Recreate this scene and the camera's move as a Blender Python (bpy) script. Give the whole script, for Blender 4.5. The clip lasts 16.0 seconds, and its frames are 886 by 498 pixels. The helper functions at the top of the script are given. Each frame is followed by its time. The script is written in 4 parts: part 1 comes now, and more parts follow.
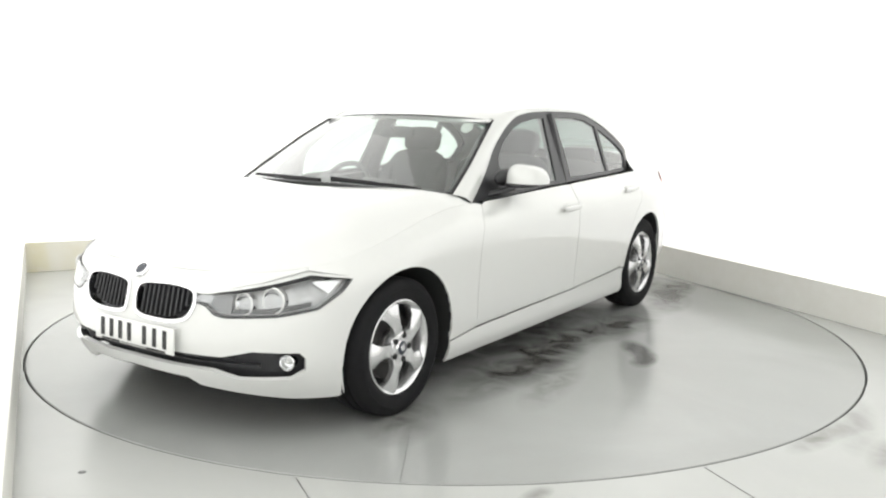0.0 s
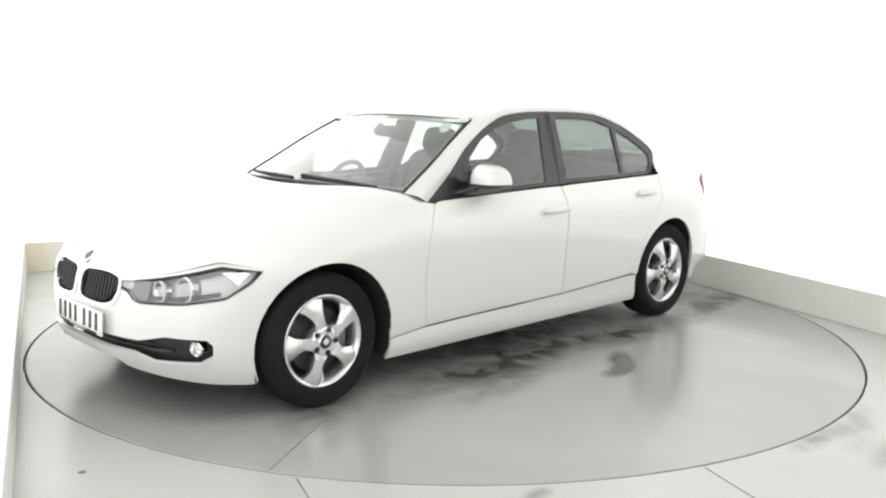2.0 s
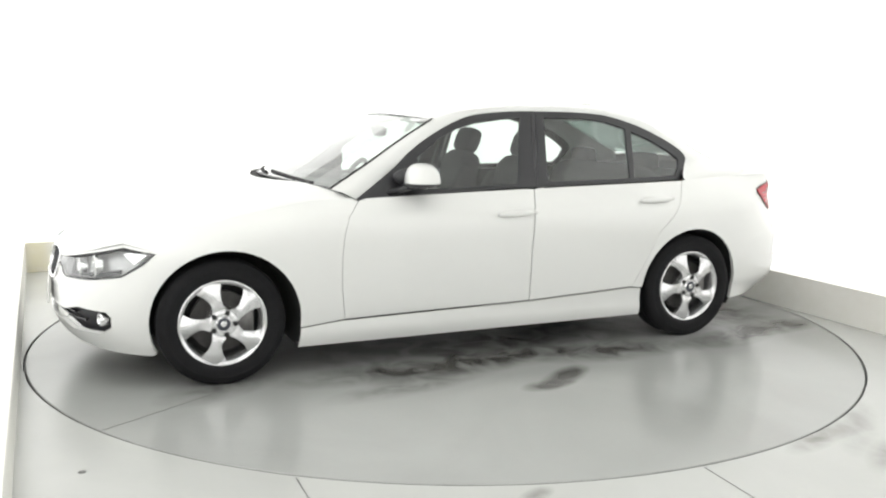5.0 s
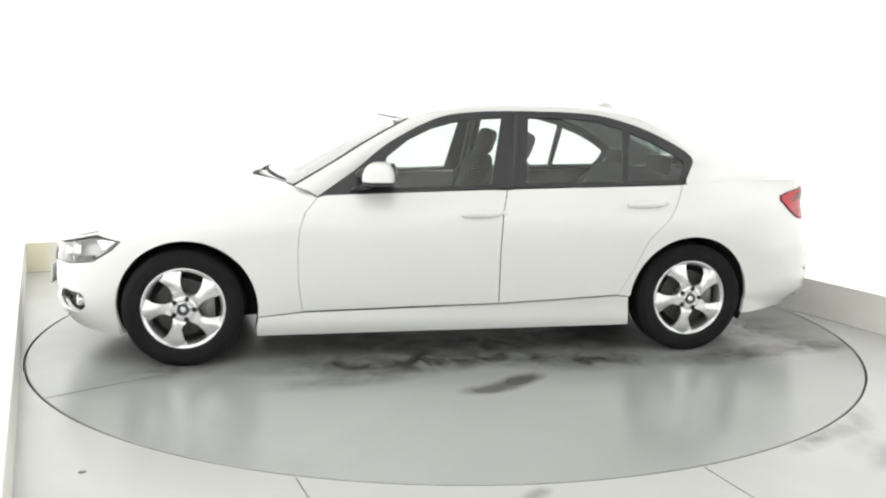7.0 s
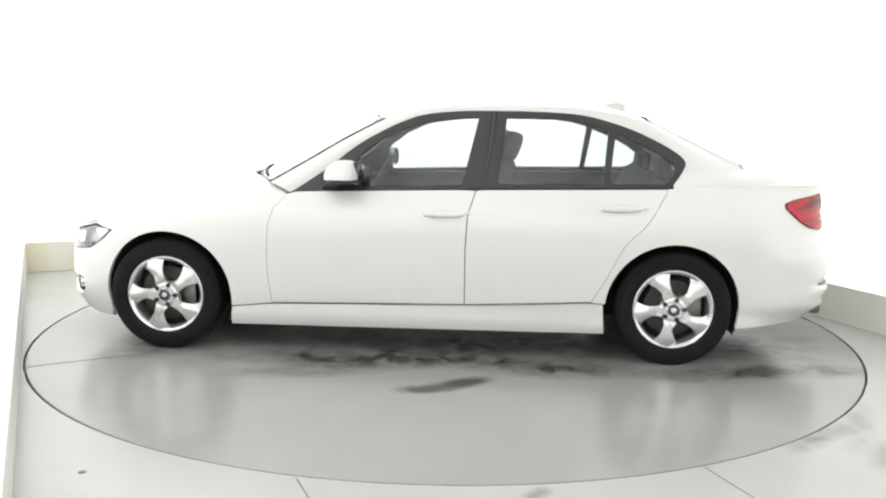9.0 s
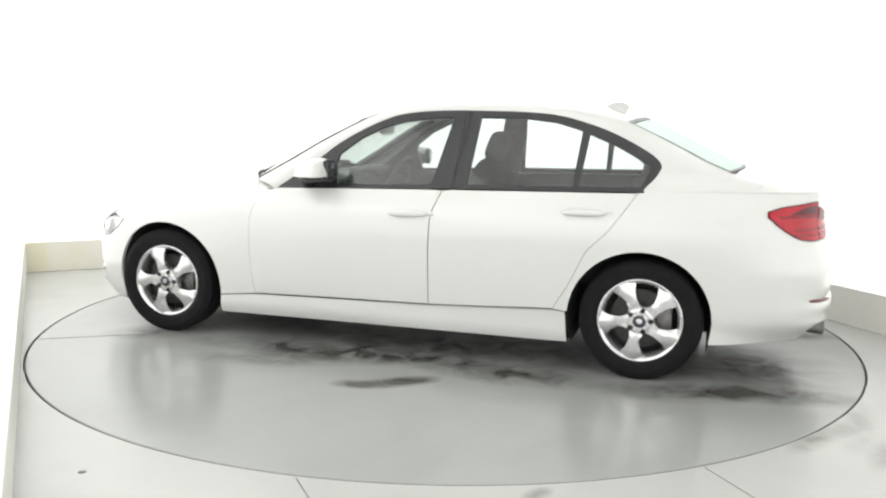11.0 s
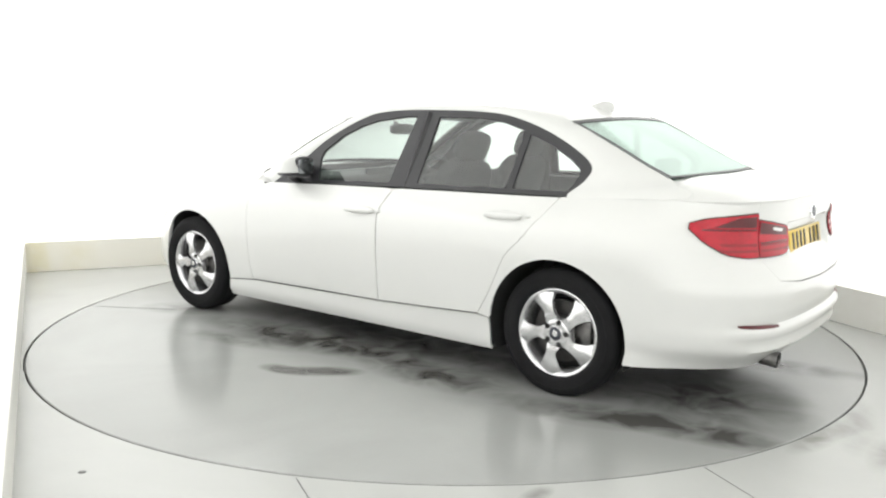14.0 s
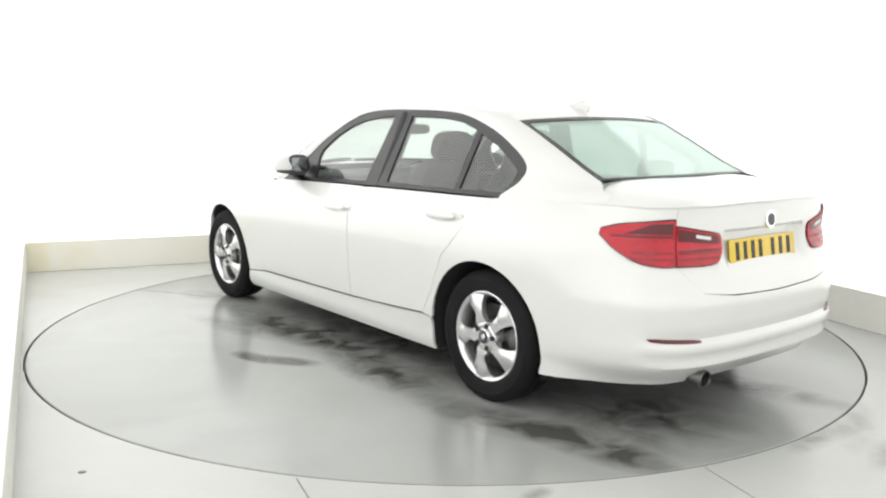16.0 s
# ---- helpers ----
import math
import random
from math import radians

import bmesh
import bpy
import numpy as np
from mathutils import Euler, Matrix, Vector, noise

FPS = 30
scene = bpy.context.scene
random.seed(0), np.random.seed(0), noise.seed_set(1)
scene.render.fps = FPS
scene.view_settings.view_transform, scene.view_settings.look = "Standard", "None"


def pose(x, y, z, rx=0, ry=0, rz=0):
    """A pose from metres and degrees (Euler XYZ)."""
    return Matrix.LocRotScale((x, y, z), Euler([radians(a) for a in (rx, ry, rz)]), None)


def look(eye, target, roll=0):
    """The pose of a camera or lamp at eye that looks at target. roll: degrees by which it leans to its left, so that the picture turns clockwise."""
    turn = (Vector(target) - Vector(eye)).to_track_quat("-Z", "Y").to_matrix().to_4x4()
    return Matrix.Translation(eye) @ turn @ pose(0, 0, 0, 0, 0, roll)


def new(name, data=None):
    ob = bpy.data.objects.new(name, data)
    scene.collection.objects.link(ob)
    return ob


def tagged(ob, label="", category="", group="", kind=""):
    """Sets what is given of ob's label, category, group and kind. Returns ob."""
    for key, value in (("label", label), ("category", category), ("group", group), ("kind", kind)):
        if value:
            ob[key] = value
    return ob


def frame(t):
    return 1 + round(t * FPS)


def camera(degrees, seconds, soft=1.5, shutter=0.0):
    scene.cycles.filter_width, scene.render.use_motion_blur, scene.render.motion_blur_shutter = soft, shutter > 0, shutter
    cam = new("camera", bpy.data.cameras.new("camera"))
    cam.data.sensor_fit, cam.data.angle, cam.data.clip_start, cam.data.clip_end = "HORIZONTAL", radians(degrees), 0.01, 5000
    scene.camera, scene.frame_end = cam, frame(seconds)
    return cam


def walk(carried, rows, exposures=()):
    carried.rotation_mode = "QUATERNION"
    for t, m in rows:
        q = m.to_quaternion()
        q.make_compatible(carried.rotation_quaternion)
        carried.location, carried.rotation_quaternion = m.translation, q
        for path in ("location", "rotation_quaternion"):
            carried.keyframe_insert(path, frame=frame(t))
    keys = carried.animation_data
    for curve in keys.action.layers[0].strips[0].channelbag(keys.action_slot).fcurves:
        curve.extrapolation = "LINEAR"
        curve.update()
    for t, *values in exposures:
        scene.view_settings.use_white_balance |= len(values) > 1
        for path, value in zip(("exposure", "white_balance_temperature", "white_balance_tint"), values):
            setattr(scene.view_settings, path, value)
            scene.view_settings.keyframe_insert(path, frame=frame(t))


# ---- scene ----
from mathutils.geometry import delaunay_2d_cdt

# the camera stands still at the foot of one wall of the studio
EYE = (0.0, -5.488, 1.368)
FOV, PITCH, YAW, ROLL = 53.79, 9.152, -0.227, 0.891
cam = camera(FOV, 16.0, soft=2.2)
AIM = (math.sin(radians(YAW)) * math.cos(radians(PITCH)), math.cos(radians(YAW)) * math.cos(radians(PITCH)), -math.sin(radians(PITCH)))
STAND = look(EYE, [e + 10 * a for e, a in zip(EYE, AIM)], ROLL)
walk(cam, [(0.0, STAND), (16.0, STAND)])

# ---- room frame: turned against the view, u across, v towards the back wall ----
TURN = 25.0
ROOM = pose(0, 0, 0, 0, 0, TURN)
U0, U1, V0, V1, HIGH = -2.49, 2.47, -6.2, 2.76, 3.1


# ---- light: unseen area lamps added under the studio ceiling, and a faint room-coloured world ----
world = bpy.data.worlds.new("studio_world")
scene.world = world
world.use_nodes = True
world.node_tree.nodes["Background"].inputs[0].default_value = (0.9, 0.95, 1.0, 1)
world.node_tree.nodes["Background"].inputs[1].default_value = 0.1
scene.view_settings.exposure = 0.0
POWER = 3.9
# added lamps, stronger towards the left to even out the floor
for u, v in ((-1.25, 0.9), (1.25, 0.9), (-1.25, -2.1), (1.25, -2.1), (0.0, -4.6)):
    lamp = bpy.data.lights.new("unseen_ceiling_light", "AREA")
    lamp.shape, lamp.size, lamp.size_y, lamp.energy = "RECTANGLE", 1.7, 2.4, POWER * (1 - 0.48 * u)
    lamp.color = (1.0, 1.0, 0.985)
    ob = new("unseen_ceiling_light", lamp)
    ob.matrix_world = ROOM @ pose(u, v, HIGH - 0.03)


# ---- materials ----
def material(name, color, rough=0.5, metal=0.0, coat=0.0, grain=0.0, scale=8.0, bump=0.0, bump_scale=60.0, tint=None):
    """A principled surface with colour variation at two scales and a fine relief."""
    m = bpy.data.materials.new(name)
    m.use_nodes = True
    nt = m.node_tree
    b = nt.nodes["Principled BSDF"]
    b.inputs["Roughness"].default_value, b.inputs["Metallic"].default_value = rough, metal
    b.inputs["Coat Weight"].default_value, b.inputs["Coat Roughness"].default_value = coat, 0.05
    b.inputs["Base Color"].default_value = (*color, 1)
    co = nt.nodes.new("ShaderNodeTexCoord")
    if grain:
        fine, wide = nt.nodes.new("ShaderNodeTexNoise"), nt.nodes.new("ShaderNodeTexNoise")
        fine.inputs["Scale"].default_value, fine.inputs["Detail"].default_value = scale * 7, 5
        wide.inputs["Scale"].default_value, wide.inputs["Detail"].default_value = scale, 4
        mix = nt.nodes.new("ShaderNodeMix")
        mix.data_type = "FLOAT"
        mix.inputs[0].default_value = 0.35
        ramp = nt.nodes.new("ShaderNodeValToRGB")
        dark = tint or tuple(c * (1 - grain) for c in color)
        ramp.color_ramp.elements[0].position, ramp.color_ramp.elements[0].color = 0.35, (*dark, 1)
        ramp.color_ramp.elements[1].position, ramp.color_ramp.elements[1].color = 0.65, (*color, 1)
        for n in (fine, wide):
            nt.links.new(co.outputs["Object"], n.inputs["Vector"])
        nt.links.new(wide.outputs[0], mix.inputs[2])
        nt.links.new(fine.outputs[0], mix.inputs[3])
        nt.links.new(mix.outputs[0], ramp.inputs[0])
        nt.links.new(ramp.outputs[0], b.inputs["Base Color"])
    if bump:
        n, bp = nt.nodes.new("ShaderNodeTexNoise"), nt.nodes.new("ShaderNodeBump")
        n.inputs["Scale"].default_value, bp.inputs["Strength"].default_value, bp.inputs["Distance"].default_value = bump_scale, bump, 0.002
        nt.links.new(co.outputs["Object"], n.inputs["Vector"])
        nt.links.new(n.outputs[0], bp.inputs["Height"])
        nt.links.new(bp.outputs[0], b.inputs["Normal"])
    return m


def glass(name, tint, gloss=0.04, least=0.07, most=0.75, sheen=(1, 1, 1)):
    """A thin pane: clear with a tint, and a gloss that grows towards grazing view."""
    m = bpy.data.materials.new(name)
    m.use_nodes = True
    nt = m.node_tree
    nt.nodes.remove(nt.nodes["Principled BSDF"])
    clear, shine, mix, facing, power, scaled = (nt.nodes.new(k) for k in ("ShaderNodeBsdfTransparent", "ShaderNodeBsdfGlossy", "ShaderNodeMixShader", "ShaderNodeLayerWeight", "ShaderNodeMath", "ShaderNodeMath"))
    clear.inputs[0].default_value, shine.inputs["Roughness"].default_value = (*tint, 1), gloss
    power.operation, scaled.operation = "POWER", "MULTIPLY_ADD"
    power.inputs[1].default_value, scaled.inputs[1].default_value, scaled.inputs[2].default_value = 3.5, most, least
    shine.inputs["Color"].default_value = (*sheen, 1)
    facing.inputs[0].default_value = 0.5
    nt.links.new(facing.outputs["Facing"], power.inputs[0])
    nt.links.new(power.outputs[0], scaled.inputs[0])
    nt.links.new(scaled.outputs[0], mix.inputs[0])
    nt.links.new(clear.outputs[0], mix.inputs[1])
    nt.links.new(shine.outputs[0], mix.inputs[2])
    nt.links.new(mix.outputs[0], nt.nodes["Material Output"].inputs[0])
    return m


def floor_paint(name, color, dark, blots, rough=0.25):
    """Worn glossy floor paint; blots are dirty patches and painted shade (x, y, length, width, degrees, strength)."""
    m = material(name, color, rough)
    nt = m.node_tree
    b = nt.nodes["Principled BSDF"]
    co = nt.nodes.new("ShaderNodeTexCoord")

    def noise_at(scale, detail, distort=0.0):
        n = nt.nodes.new("ShaderNodeTexNoise")
        n.inputs["Scale"].default_value, n.inputs["Detail"].default_value, n.inputs["Distortion"].default_value = scale, detail, distort
        nt.links.new(co.outputs["Object"], n.inputs["Vector"])
        return n.outputs[0]

    def calc(op, a, c, clamp=False):
        n = nt.nodes.new("ShaderNodeMath")
        n.operation, n.use_clamp = op, clamp
        for i, s in enumerate((a, c)):
            if isinstance(s, (int, float)):
                n.inputs[i].default_value = s
            else:
                nt.links.new(s, n.inputs[i])
        return n.outputs[0]

    wide, fine, ragged = noise_at(0.9, 6, 0.6), noise_at(40, 4), noise_at(5.0, 9, 0.9)
    dirt_and_shade = calc("ADD", calc("MULTIPLY", wide, 0.46), calc("MULTIPLY", fine, 0.03))
    worn_and_shaded = 0.0
    for x, y, long, across, turn, strength in blots:
        mp, ln = nt.nodes.new("ShaderNodeMapping"), nt.nodes.new("ShaderNodeVectorMath")
        mp.vector_type = "TEXTURE"
        mp.inputs["Location"].default_value, mp.inputs["Rotation"].default_value = (x, y, 0), (0, 0, radians(turn))
        mp.inputs["Scale"].default_value, ln.operation = (long, across, 1), "LENGTH"
        nt.links.new(co.outputs["Object"], mp.inputs["Vector"])
        nt.links.new(mp.outputs[0], ln.inputs[0])
        near = calc("MAXIMUM", calc("SUBTRACT", 1.0, ln.outputs["Value"]), 0.0)
        worn_and_shaded = calc("ADD", worn_and_shaded, calc("MULTIPLY", near, strength))
    ragged_edge = nt.nodes.new("ShaderNodeMapRange")
    ragged_edge.interpolation_type = "SMOOTHSTEP"
    for k, v in zip(("From Min", "From Max", "To Min", "To Max"), (0.26, 0.72, 0.40, 1.6)):
        ragged_edge.inputs[k].default_value = v
    nt.links.new(ragged, ragged_edge.inputs["Value"])
    dirt_and_shade = calc("MINIMUM", calc("ADD", dirt_and_shade, calc("MULTIPLY", worn_and_shaded, ragged_edge.outputs[0])), 1.0)
    mix = nt.nodes.new("ShaderNodeMix")
    mix.data_type = "RGBA"
    mix.inputs[6].default_value, mix.inputs[7].default_value = (*color, 1), (*dark, 1)
    nt.links.new(dirt_and_shade, mix.inputs[0])
    nt.links.new(mix.outputs[2], b.inputs["Base Color"])
    bp = nt.nodes.new("ShaderNodeBump")
    bp.inputs["Strength"].default_value, bp.inputs["Distance"].default_value = 0.08, 0.002
    nt.links.new(noise_at(3.0, 3), bp.inputs["Height"])
    nt.links.new(bp.outputs[0], b.inputs["Normal"])
    return m


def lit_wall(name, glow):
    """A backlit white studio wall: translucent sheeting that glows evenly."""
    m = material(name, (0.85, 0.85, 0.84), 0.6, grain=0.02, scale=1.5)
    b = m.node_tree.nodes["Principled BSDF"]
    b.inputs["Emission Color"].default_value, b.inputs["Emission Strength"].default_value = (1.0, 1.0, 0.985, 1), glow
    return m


# glow set wall by wall to balance the light on floor and car
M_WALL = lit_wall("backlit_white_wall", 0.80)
M_WALL_L = lit_wall("boosted_backlit_white_wall", 1.02)
M_WALL_R = lit_wall("dimmed_backlit_white_wall", 0.76)
M_WALL_F = lit_wall("unseen_glowing_white_wall", 0.60)
M_CEIL = material("ceiling_paint", (0.88, 0.88, 0.87), 0.7, grain=0.02, scale=2)
M_SKIRT = material("cream_board", (0.85, 0.84, 0.80), 0.45, grain=0.1, scale=2.2, bump=0.1, tint=(0.80, 0.785, 0.73))
M_PIT = material("dark_pit", (0.03, 0.03, 0.03), 0.8)
M_PAINT = material("white_car_paint", (0.705, 0.71, 0.692), 0.28, coat=1.0, grain=0.015, scale=3)
M_BLACK = material("black_plastic", (0.025, 0.025, 0.028), 0.45, grain=0.3, scale=30, bump=0.2, bump_scale=400)
M_FRAME = material("satin_black_trim", (0.03, 0.03, 0.033), 0.3, grain=0.15, scale=20)
M_SEAL = material("black_rubber_seal", (0.012, 0.012, 0.013), 0.7, grain=0.3, scale=30)
M_LINER = material("black_liner", (0.02, 0.02, 0.02), 0.85, grain=0.3, scale=15)
M_TYRE = material("tyre_rubber", (0.010, 0.010, 0.011), 0.85, grain=0.3, scale=14, bump=0.3, bump_scale=120)
M_TYRE.node_tree.nodes["Principled BSDF"].inputs["Specular IOR Level"].default_value = 0.25
M_ALLOY = material("silver_alloy", (0.72, 0.72, 0.73), 0.22, metal=0.8, coat=0.3, grain=0.06, scale=20)
M_STEEL = material("brake_steel", (0.22, 0.215, 0.21), 0.4, metal=1.0, grain=0.4, scale=30)
M_BRAKE = material("dark_brake_iron", (0.06, 0.057, 0.055), 0.5, metal=0.4, grain=0.4, scale=30)
M_CHROME = material("chrome", (0.85, 0.85, 0.86), 0.08, metal=1.0)
M_RED = material("red_lamp_plastic", (0.56, 0.008, 0.026), 0.22, coat=0.1, grain=0.35, scale=9, tint=(0.36, 0.005, 0.018))
M_DEEP = material("deep_red_plastic", (0.30, 0.006, 0.018), 0.25, coat=0.1, grain=0.3, scale=12)
M_DRED = material("dark_red_plastic", (0.11, 0.005, 0.010), 0.35, coat=0.2, grain=0.3, scale=25)
M_GREYL = material("headlamp_housing", (0.5, 0.5, 0.51), 0.28, metal=0.8, grain=0.3, scale=30)
M_HOUSE = material("grey_headlamp_body", (0.56, 0.56, 0.565), 0.28, metal=0.5, grain=0.3, scale=25)
M_CELL = material("grey_lamp_cell", (0.2, 0.2, 0.205), 0.4, metal=0.3, grain=0.2, scale=30)
M_EDGE = material("dark_lamp_edge", (0.05, 0.008, 0.01), 0.35)
M_CLOTH = material("dark_grey_cloth", (0.045, 0.045, 0.048), 0.9, grain=0.25, scale=6)
M_DASH = material("dashboard_plastic", (0.06, 0.06, 0.062), 0.6, grain=0.25, scale=30, bump=0.3, bump_scale=300)
# dark base colour stands in for a dark reflection in the mirrors
M_MIRROR = material("mirror_glass", (0.22, 0.23, 0.24), 0.06, metal=1.0)
M_PLATE_W = material("white_plate", (0.8, 0.8, 0.78), 0.3, coat=0.5, grain=0.04, scale=30)
M_PLATE_Y = material("yellow_plate", (0.75, 0.52, 0.03), 0.3, coat=0.5, grain=0.08, scale=30)
M_INK = material("black_plate_bars", (0.02, 0.02, 0.02), 0.5)
M_BADGE = material("dark_badge_enamel", (0.03, 0.035, 0.05), 0.35, coat=0.1)
G_SIDE = glass("tinted_side_glass", (0.80, 0.86, 0.83), 0.04, 0.085, 1.0)
G_SCREEN = glass("windscreen_glass", (0.78, 0.86, 0.82), 0.04, 0.14, 1.1)
G_REAR = glass("green_rear_glass", (0.50, 0.65, 0.59), 0.10, 0.62, 0.64, (0.55, 0.65, 0.605))
G_LAMP = glass("clear_lamp_cover", (0.96, 0.97, 0.97), 0.05, 0.08, 1.0)

# ---- mesh helpers ----


def part(name, bm, mat, parent=None, label="", smooth=True, at=None):
    me = bpy.data.meshes.new(name)
    bm.normal_update()
    if smooth:
        for f in bm.faces:
            f.smooth = True
        for e in bm.edges:
            if len(e.link_faces) == 2 and e.calc_face_angle(0) > 0.7:
                e.smooth = False
    bm.to_mesh(me)
    bm.free()
    me.materials.append(mat)
    ob = new(name, me)
    if at is not None:
        ob.matrix_basis = at
    if parent:
        ob.parent = parent
    if label:
        ob["label"] = label
    return ob


def box(x0, x1, y0, y1, z0, z1, bevel=0.0, segs=2, m=None):
    bm = bmesh.new()
    bmesh.ops.create_cube(bm, size=1, matrix=Matrix.Translation(((x0 + x1) / 2, (y0 + y1) / 2, (z0 + z1) / 2)) @ Matrix.Diagonal((x1 - x0, y1 - y0, z1 - z0, 1)))
    if bevel:
        bmesh.ops.bevel(bm, geom=bm.edges[:], offset=bevel, segments=segs, affect="EDGES", profile=0.5)
    if m:
        bm.transform(m)
    return bm


def lathe(rings, n=48, bm=None, m=None):
    """Turns (radius, y) rings about the y axis."""
    bm = bm or bmesh.new()
    rows = [[bm.verts.new((r * math.cos(2 * math.pi * i / n), y, r * math.sin(2 * math.pi * i / n))) for i in range(n)] for r, y in rings]
    for a, b in zip(rows, rows[1:]):
        for i in range(n):
            bm.faces.new((a[i], a[(i + 1) % n], b[(i + 1) % n], b[i]))
    if m:
        bm.transform(m)
    return bm


def tube(path, r, n=10, closed=False, flat=1.0):
    bm = bmesh.new()
    rings, count = [], len(path)
    for i, p in enumerate(path):
        a, b = Vector(path[(i - 1) % count] if closed or i else p), Vector(path[(i + 1) % count] if closed or i < count - 1 else p)
        d = (b - a).normalized()
        s = d.cross(Vector((0, 0, 1)) if abs(d.z) < 0.9 else Vector((1, 0, 0))).normalized()
        t = s.cross(d)
        rings.append([bm.verts.new(Vector(p) + s * r * math.cos(2 * math.pi * k / n) + t * r * flat * math.sin(2 * math.pi * k / n)) for k in range(n)])
    for i in range(count if closed else count - 1):
        a, b = rings[i], rings[(i + 1) % count]
        for k in range(n):
            bm.faces.new((a[k], a[(k + 1) % n], b[(k + 1) % n], b[k]))
    if not closed:
        bm.faces.new(rings[0]), bm.faces.new(rings[-1])
    bmesh.ops.recalc_face_normals(bm, faces=bm.faces)
    return bm


def cub(xs, ys):
    """A smooth curve through points, without overshoot to speak of."""
    xs, ys = np.array(xs, float), np.array(ys, float)
    if xs[0] > xs[-1]:
        xs, ys = xs[::-1], ys[::-1]
    h, d = np.diff(xs), np.diff(ys) / np.diff(xs)
    s = np.concatenate([[d[0]], np.where(d[:-1] * d[1:] > 0, 2 * d[:-1] * d[1:] / (d[:-1] + d[1:] + 1e-12), 0), [d[-1]]])

    def f(x):
        x = min(max(x, xs[0]), xs[-1])
        i = min(max(int(np.searchsorted(xs, x)) - 1, 0), len(h) - 1)
        t = (x - xs[i]) / h[i]
        return float((1 + 2 * t) * (1 - t) ** 2 * ys[i] + t * (1 - t) ** 2 * h[i] * s[i] + t * t * (3 - 2 * t) * ys[i + 1] + t * t * (t - 1) * h[i] * s[i + 1])
    return f


def inset(poly, d):
    """Moves a closed outline inwards by d."""
    n = len(poly)
    area = sum(poly[i][0] * poly[(i + 1) % n][1] - poly[(i + 1) % n][0] * poly[i][1] for i in range(n))
    sg, out = (1 if area > 0 else -1), []
    for i in range(n):
        p, a, b = (Vector(poly[k % n]) for k in (i, i - 1, i + 1))
        e, f = (p - a).normalized(), (b - p).normalized()
        n1, n2 = Vector((-e.y, e.x)), Vector((-f.y, f.x))
        s = n1 + n2
        s = s / max(s.length_squared / 2, 0.35)
        out.append(tuple(p + s * (sg * d)))
    return out


def rounded(poly, n=3):
    """Softens the corners of an outline."""
    for _ in range(n):
        poly = [tuple(a + (b - a) * k for a, b in zip(p, q)) for p, q in zip(poly, poly[1:] + poly[:1]) for k in (0.2, 0.8)]
    return poly


def resampled(poly, step):
    out = []
    for p, q in zip(poly, poly[1:] + poly[:1]):
        n = max(1, math.ceil(math.hypot(q[0] - p[0], q[1] - p[1]) / step))
        out += [(p[0] + (q[0] - p[0]) * k / n, p[1] + (q[1] - p[1]) * k / n) for k in range(n)]
    return out


def inside(pts, poly):
    """Which points lie within a closed outline."""
    x, y = pts[:, 0], pts[:, 1]
    hit = np.zeros(len(pts), bool)
    for (ax, ay), (bx, by) in zip(poly, poly[1:] + poly[:1]):
        if ay != by:
            hit ^= ((ay > y) != (by > y)) & (x < (bx - ax) * (y - ay) / (by - ay) + ax)
    return hit


def clear_of(pts, poly, d):
    """Which points keep a distance d from an outline."""
    ok = np.ones(len(pts), bool)
    for a, b in zip(poly, poly[1:] + poly[:1]):
        a, e = np.array(a), np.array(b) - np.array(a)
        t = np.clip(((pts - a) @ e) / max(float(e @ e), 1e-12), 0, 1)
        ok &= np.hypot(*(pts - a - t[:, None] * e).T) > d
    return ok


